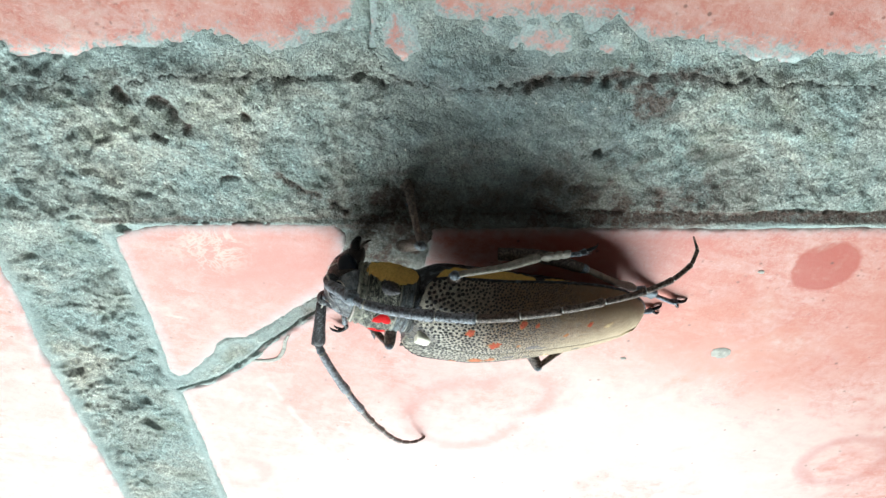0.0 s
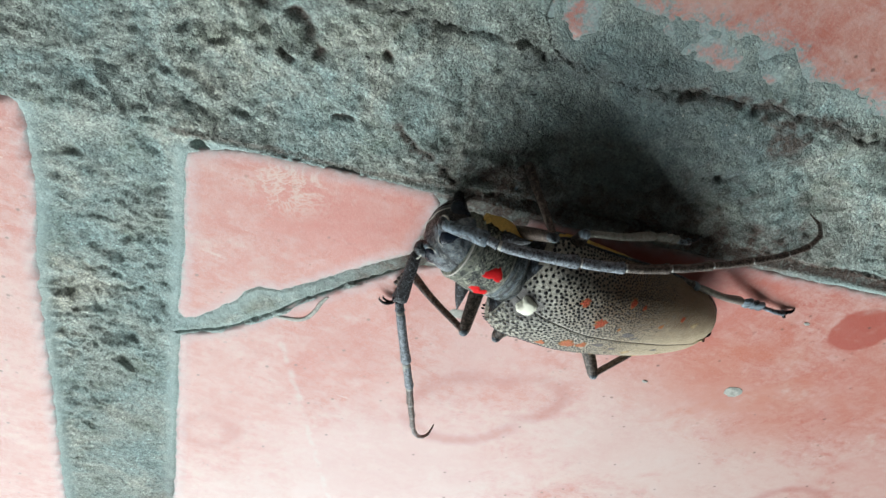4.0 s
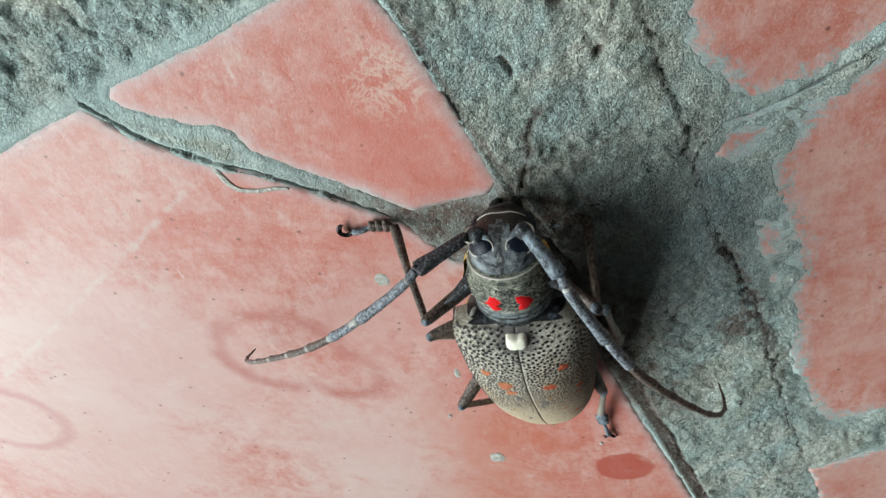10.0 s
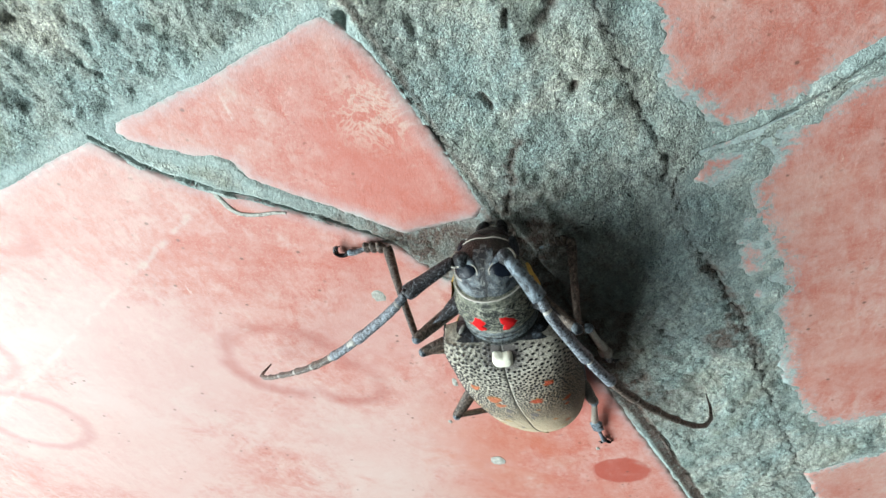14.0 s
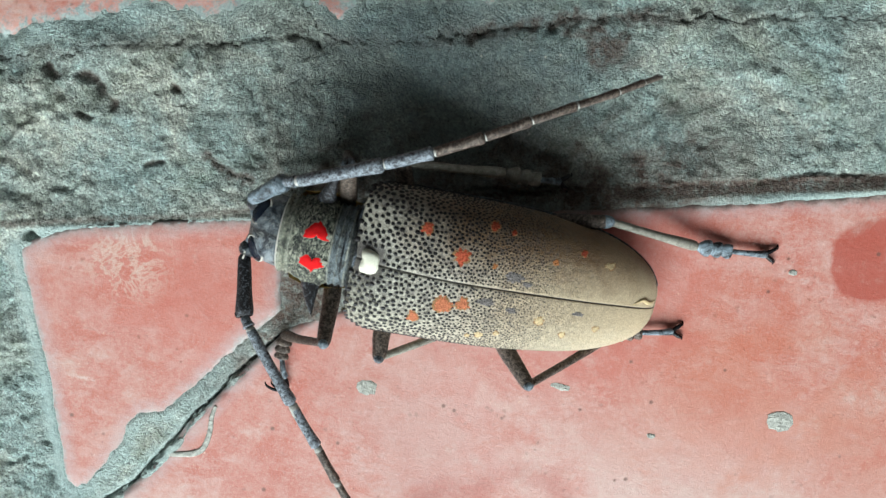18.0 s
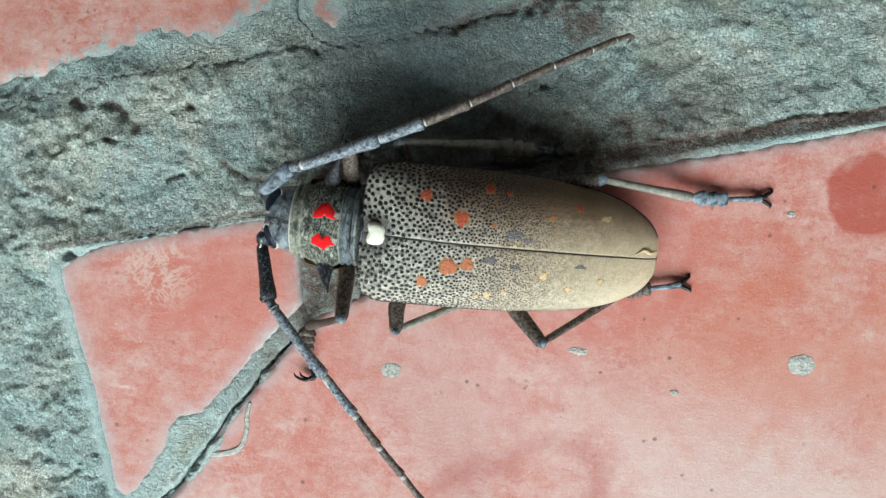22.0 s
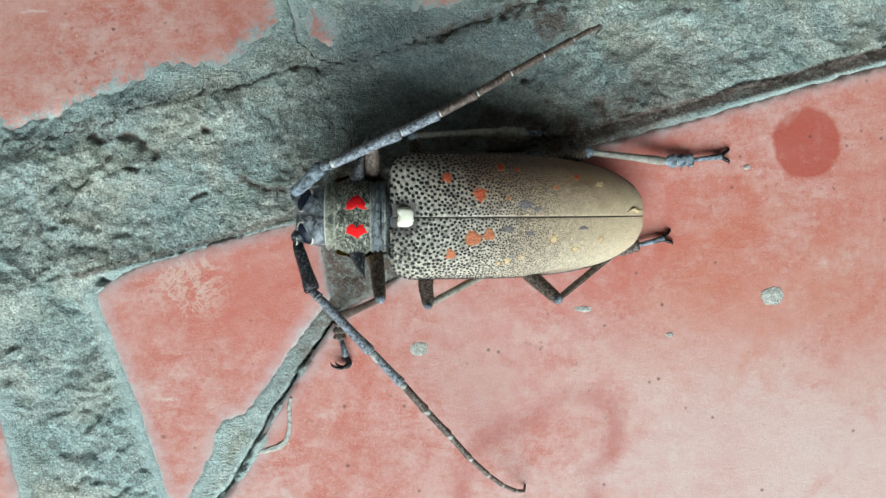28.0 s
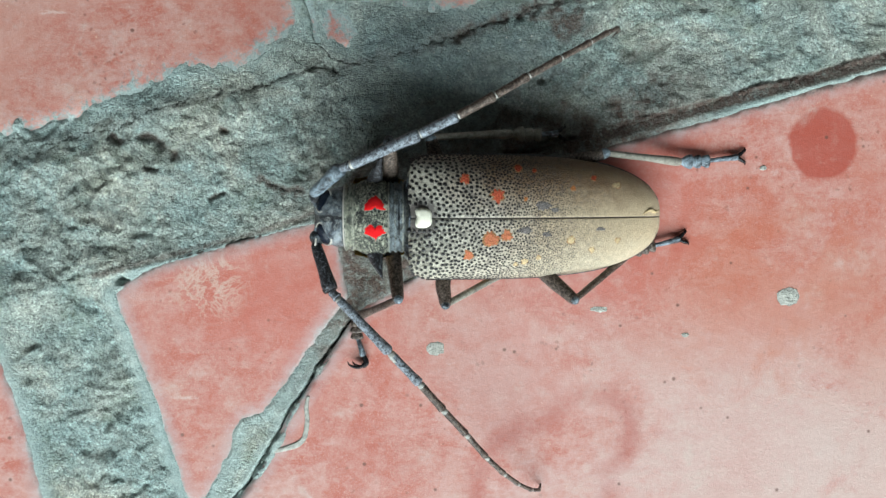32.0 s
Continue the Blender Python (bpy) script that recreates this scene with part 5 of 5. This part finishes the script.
    arc = [(*(np.array(q) * 1.0 + np.array((-0.05, 0, 0.03))), 0.1) for q in rings[13][2:14]]
    part("face_line", tube_mesh("face_line", arc, PALE, 5), head, "pale line of hair across the face")
    lip = [(-13.7, 0, 4.0, 1.7), (-13.0, 0, 2.8, 1.45), (-12.3, 0, 1.7, 0.95)]
    part("lip", tube_mesh("lip", smooth_line(lip, 3), LEG, 12, 0.4, (1, 0, 0.3)), head)


def build_antenna(joints, label):
    """joints: the ends of the segments with their radii."""
    scape = None
    for i in range(len(joints) - 1):
        a, b = np.array(joints[i], float), np.array(joints[i + 1], float)
        size = np.linalg.norm(b[:3] - a[:3])
        full = 1.0 if i < 2 else 1.15 if joints[0][1] < 0 else 1.28
        ra, rb = a[3] * full, b[3] * full
        bow = np.array((0, 0, 0.03 * size * (1 if i > 1 else 0)))
        prof = [(0.0, 0.62 * ra), (0.04, 0.8 * ra), (0.12, 0.86 * ra), (0.26, 0.86 * ra), (0.4, 0.88 * (ra * 0.6 + rb * 0.4)), (0.75, 0.95 * (ra * 0.3 + rb * 0.7)), (0.9, 1.12 * rb), (0.97, 1.12 * rb), (1.0, 0.7 * rb)]
        if i == 0:
            prof = [(0.0, 0.55 * ra), (0.06, 0.9 * ra), (0.25, ra), (0.6, 1.08 * ra), (0.88, 1.3 * ra), (0.97, 1.25 * ra), (1.0, 0.7 * ra)]
        pts = [(*(a[:3] + (b[:3] - a[:3]) * u + bow * math.sin(math.pi * u)), r) for u, r in prof]
        rings = tube(pts, 10)
        v, f = rings_to_mesh(rings)
        me = mesh_of("segment", v, f, ((SCAPE if joints[0][1] < 0 else HEAD) if i == 0 else FEELER if i < 4 else LEG, JOINT))
        if i > 1:
            for p in me.polygons:
                if p.index < (22 if i == 3 and joints[0][1] < 0 else 10 if i < 4 or joints[0][1] > 0 else 20):
                    p.material_index = 1
        if scape is None:
            scape = part("antenna", me, beetle, label)
            me.name = "antenna"
            way = (b[:3] - a[:3]) / size
            side_way = np.array((-1.0, 0.0, 0.35))
            part("scar", ball_mesh("scar", tuple(b[:3] - way * 0.25 + side_way * 0.62), (0.52, 0.55, 0.42), BLACK, None, 6, 10), scape, "black scar at the end of the first segment")
        else:
            part("segment", me, scape)
        if i == 2:
            for k in range(7):
                c = a[:3] + (b[:3] - a[:3]) * (0.25 + 0.1 * k) + np.array((0.25, -0.5 if joints[0][1] < 0 else 0.4, -0.35))
                part("bristle", tube_mesh("bristle", [(*c, 0.09), (*(c + np.array((0.16, -0.25 if joints[0][1] < 0 else 0.2, -0.12))), 0.015)], BLACK, 5), scape)
    return scape


def build_leg(base, out, knee, ankle, foot, claw, label, shin=None, curl=None):
    """Thigh from base over out to the knee, shin to the ankle, four foot lobes and two claws."""
    thigh = smooth_line([(*base, 1.15), (*out, 1.15), (*[o + 0.75 * (k - o) for o, k in zip(out, knee)], 0.95), (*knee, 0.78), (*[k + 0.06 * (k - o) for o, k in zip(out, knee)], 0.3)], 4)
    meat = mesh_of("leg", *rings_to_mesh(tube(thigh, 11, 0.75)), (LEG, HEAD))
    for p in meat.polygons:
        if base[1] > 0 and p.index // 11 > 9:
            p.material_index = 1
    leg = part("leg", meat, beetle, label)
    part("knee", ball_mesh("knee", knee, (0.72, 0.72, 0.72), HEAD, None, 6, 9), leg)
    k, a = np.array(knee, float), np.array(ankle, float)
    d = (a - k) / np.linalg.norm(a - k)
    bend = np.cross(d, np.cross(d, (0, 0, 1.0))) * -0.35
    line = smooth_line([(*k, 0.42), (*(k + (a - k) * 0.12), 0.5), (*(k + (a - k) * 0.55 + bend), 0.55), (*(k + (a - k) * 0.9), 0.72), (*a, 0.62)], 4)
    part("shin", tube_mesh("shin", line, shin or SHIN, 10), leg)
    f = np.array(foot, float)
    side = np.cross((f - a) / np.linalg.norm(f - a), (0, 0, 1.0))
    side /= np.linalg.norm(side)
    for i in range(3):
        p0, p1 = a + (f - a) * (0.02 + i * 0.27), a + (f - a) * (0.36 + i * 0.27)
        w = 1.32 - 0.07 * i
        lobe = smooth_line([(*p0, 0.3 * w), (*(p0 * 0.4 + p1 * 0.6), 0.8 * w), (*p1, 0.85 * w), (*(p1 + (p1 - p0) * 0.12), 0.35 * w)], 3)
        part("foot_lobe", tube_mesh("foot_lobe", lobe, shin or HEAD, 9, 0.5), leg)
    c = np.array(claw, float)
    p0 = a + (f - a) * 0.78
    stem = smooth_line([(*p0, 0.32), (*(p0 * 0.4 + c * 0.6 + np.array((0, 0, 0.25))), 0.42), (*(p0 * 0.12 + c * 0.88), 0.55)], 4)
    part("foot_stem", tube_mesh("foot_stem", stem, HEAD, 8), leg)
    fw = (c - p0) / np.linalg.norm(c - p0)
    q = p0 * 0.12 + c * 0.88
    for sign in (1, -1):
        hook = smooth_line([(*q, 0.3), (*(q + fw * 1.1 + side * sign * 0.75), 0.28), (*(q + fw * 1.6 + side * sign * 0.95 + np.array((0, 0, -0.3))), 0.17), (*(q + fw * 1.55 + side * sign * 1.4 + np.array((0, 0, -0.45))), 0.03)], 3)
        if curl is not None:
            c0, c1 = np.array(curl, float), side * sign * 0.35 + np.array((0, 0, 0.3 * sign + 0.3))
            hook = smooth_line([(*q, 0.34), (*(q + fw * 1.3 + c1 * 0.4 - c0 * 0.1), 0.32), (*(q + fw * 2.0 + c1 + c0 * 0.7), 0.26), (*(q + fw * 1.6 + c1 + c0 * 1.6), 0.18), (*(q + fw * 1.0 + c1 + c0 * 1.75), 0.05)], 4)
        part("claw", tube_mesh("claw", hook, BLACK, 6), leg)
    return leg


mortar_sheet()
elytra = build_elytra()
build_body()
right, left = elytra
for sign, owner, spots in ((1, right, RIGHT_SPOTS), (-1, left, LEFT_SPOTS)):
    for k, (x, y, r, mt, st, text) in enumerate(spots):
        shell_spot(owner, x, y, r, mt, k + 30 * sign, st, text)
for k, (sign, x, y, r, st) in enumerate(WORN):
    shell_spot(right if sign > 0 else left, x, y, r, RUBBED, 70 + k, st, "dark patch where the hair is rubbed off", "worn_patch", False)

left_antenna = build_antenna([(-15.4, -3.6, 9.1, 0.85), (-13.3, -10.3, 12.3, 0.7), (-12.4, -11.2, 12.9, 0.66), (-5.4, -19.1, 13.5, 0.62), (-1.3, -23.8, 13.2, 0.56), (2.0, -28.0, 12.5, 0.5), (5.4, -32.2, 11.2, 0.45), (8.5, -36.3, 9.8, 0.4),
                              (11.4, -39.6, 8.3, 0.36), (13.8, -41.9, 6.8, 0.32), (16.3, -43.8, 4.9, 0.28), (18.0, -44.6, 3.2, 0.24), (18.7, -43.9, 1.2, 0.1)], "left antenna, grey with pale joints, curled tip")
right_antenna = build_antenna([(-15.7, 3.2, 9.6, 0.85), (-11.5, 6.8, 13.2, 0.7), (-10.2, 7.2, 13.8, 0.66), (-0.8, 11.4, 15.3, 0.62), (4.3, 13.9, 15.6, 0.56), (9.4, 16.7, 15.3, 0.5), (14.1, 19.5, 14.6, 0.45), (18.8, 22.2, 13.5, 0.4),
                               (23.3, 24.7, 12.0, 0.36), (26.2, 26.4, 10.4, 0.31), (28.3, 27.5, 8.1, 0.26), (29.2, 27.7, 5.6, 0.2), (29.0, 27.3, 3.2, 0.08)], "right antenna, grey with pale joints, hooked tip")

left_fore = build_leg((-5.2, -2.8, 5.5), (-4.2, -6.2, 8.0), (-3.6, -11.4, 12.6), (-9.9, -15.6, 1.0), (-9.9, -19.4, 0.7), (-8.9, -22.0, 0.6), "left foreleg, bent high at the knee", LEG, (-1.3, 0.0, 0.1))
left_mid = build_leg((4.5, -4.0, 4.5), (3.0, -9.0, 8.6), (3.2, -12.6, 10.2), (15.0, -7.6, 1.3), (19.5, -7.0, 0.7), (22.5, -6.8, 0.5), "left middle leg, folded under the body")
left_hind = build_leg((14.5, -3.6, 4.0), (18.0, -8.2, 7.2), (22.0, -12.0, 10.2), (32.8, -5.6, 1.6), (37.2, -4.6, 0.7), (41.4, -3.6, 0.5), "left hind leg, bent beside the wing case", LEG)
right_fore = build_leg((-5.2, 2.8, 5.5), (-4.6, 6.2, 8.5), (-4.8, 10.6, 13.2), (-6.5, 9.9, -0.6), (-5.6, 6.6, -1.3), (-5.0, 4.4, -1.2), "right foreleg, foot in the gap", LEG)
build_leg((4.5, 4.0, 4.5), (2.0, 8.6, 8.0), (1.1, 11.4, 9.0), (13.5, 12.4, 4.0), (18.7, 12.4, 2.2), (21.3, 12.7, 1.3), "right middle leg with a pale shin", SHIN)
right_hind = build_leg((15.5, 3.6, 4.0), (20.5, 7.6, 5.0), (27.7, 9.5, 5.2), (40.3, 8.4, 1.7), (45.8, 8.6, 0.7), (50.6, 9.3, 0.5), "right hind leg stretched back on the tile")

build_floor()


# small crumbs of cement on the large tile
def crumb(x, y, w, d, h, seed, label):
    rng = random.Random(seed)
    n = 9
    rings = []
    for j, (k, z) in enumerate(((1.0, 0.0), (0.94, 0.6), (0.6, 1.0))):
        rings.append([(x + w * k * math.cos(a) * e, y + d * k * math.sin(a) * e, z * h) for a, e in zip([2 * math.pi * i / n for i in range(n)], [rng.uniform(0.75, 1.15) for _ in range(n)])])
    v, f = rings_to_mesh(rings)
    tagged(new("cement_crumb", mesh_of("cement_crumb", v, f, CRUMB, False)), label, "cement crumb", "crumbs on the tile")


for k, (x, y, w, d, h, text) in enumerate(((59.1, -13.0, 1.9, 1.6, 0.12, "square grey crumb of cement stuck on the red tile"), (2.3, -20.9, 1.6, 1.1, 0.08, "thin grey smear of cement on the red tile"),
                                           (42.4, -19.1, 0.6, 0.4, 0.15, "small grey crumb of cement on the red tile"), (28.3, -14.9, 1.6, 0.5, 0.1, "thin pale flake of cement on the red tile"), (54.5, 7.6, 0.7, 0.4, 0.1, "small pale flake of cement on the red tile"))):
    crumb(x, y, w, d, h, k, text)


# ---- what moves: the beetle settles back on its legs in the first seconds ----
# seconds, roll in degrees, shift aside and forward in millimetres
SETTLE = [(0.0, 16.0, -4.85, 0.6), (0.5, 14.5, -4.3, 0.5), (1.0, 13.0, -3.2, 0.3), (1.5, 10.5, -2.0, -0.1), (2.0, 8.0, -1.2, -0.5), (2.5, 7.2, -1.2, -0.6), (3.0, 6.5, -1.3, -0.65), (3.5, 5.0, -0.9, -0.5), (4.0, 3.5, -0.4, -0.3), (4.5, 2.5, -0.25, -0.2), (6.5, 0.0, 0.0, 0.0), (32.0, 0.0, 0.0, 0.0)]


def settled(roll, shift, ahead):
    return pose(0.012 + ahead * MM, shift * MM, 0.006, roll) @ pose(-0.012, 0, -0.006)


def motions():
    walk(beetle, [(t, settled(r, y, x)) for t, r, y, x in SETTLE])
    for leg, drag in ((left_fore, 0.0), (left_mid, 0.0), (left_hind, 0.9), (right_fore, 0.0)):
        walk(leg, [(t, settled(r, y, x).inverted() @ pose(0, drag * max(y, -1.7) * MM, 0)) for t, r, y, x in SETTLE])
    # the feelers sway slowly about their sockets
    for feeler, (sx, sy, sz), rows in ((left_antenna, (-15.4, -3.6, 9.1), ((0, -9.5, -6, -5.6), (0.5, -9.2, -6, -3.6), (1, -11.4, -5.8, -3.6), (1.5, -9.5, -5.6, -3.6), (2, -6.8, -5.4, -3.4), (2.5, -6, -5, -3.8), (3, -6.6, -4.6, -5), (4.5, -1.7, -3, -5.5), (7, -3, 3.5, -5.3), (10, -2.5, 2, -4), (13.5, -2.1, 1.4, -1.9), (17, -2.6, 2, -2.3), (20, -1, 2.2, -0.3), (24, 0.9, 2.4, 1.6), (32, 0.9, 2.4, 1.6))),
                                       (right_antenna, (-15.7, 3.2, 9.6), ((0, -3.6, -5.8, 2.2), (0.5, -6, -5.1, 1.8), (1, -9.9, -4.4, 1.3), (1.5, -9, -3.7, 0.8), (2, -6.7, -3, 0.4), (2.5, -6.1, -2.4, 0), (3, -6, -2, 0), (4, -3.6, -1.5, 0), (6.5, -0.5, -0.8, 0), (13.5, -1, -0.8, 0), (17, 0.5, 0.8, 0.2), (32, 0.5, 0.4, -0.2)))):
        socket = pose(sx * MM, sy * MM, sz * MM)
        walk(feeler, [(t, socket @ pose(0, 0, 0, a, b, c) @ socket.inverted()) for t, a, b, c in rows])
    # the right hind foot swings out and plants itself on the tile
    hip = pose(0.0155, 0.0036, 0.004)
    walk(right_hind, [(t, settled(r, y, x).inverted() @ pose(back * MM, aside * MM, 0) @ hip @ pose(0, 0, 0, 0, lift, turn) @ hip.inverted()) for (t, r, y, x), turn, lift, back, aside in
                      zip(SETTLE, (-19, -14, -5, -1.5, -1, -1, -0.5, 0, 0, 0, 0, 0), (0, -4, -2, 0, 0, 0, 0, 0, 0, 0, 0, 0), (-6, -7, -7.5, -6, -4, -4, -3.5, -3, -2, -1.5, 0, 0), (0, -2, -2, -2, -2, -2, -2, -1.8, -1.5, -1, 0, 0))])


motions()
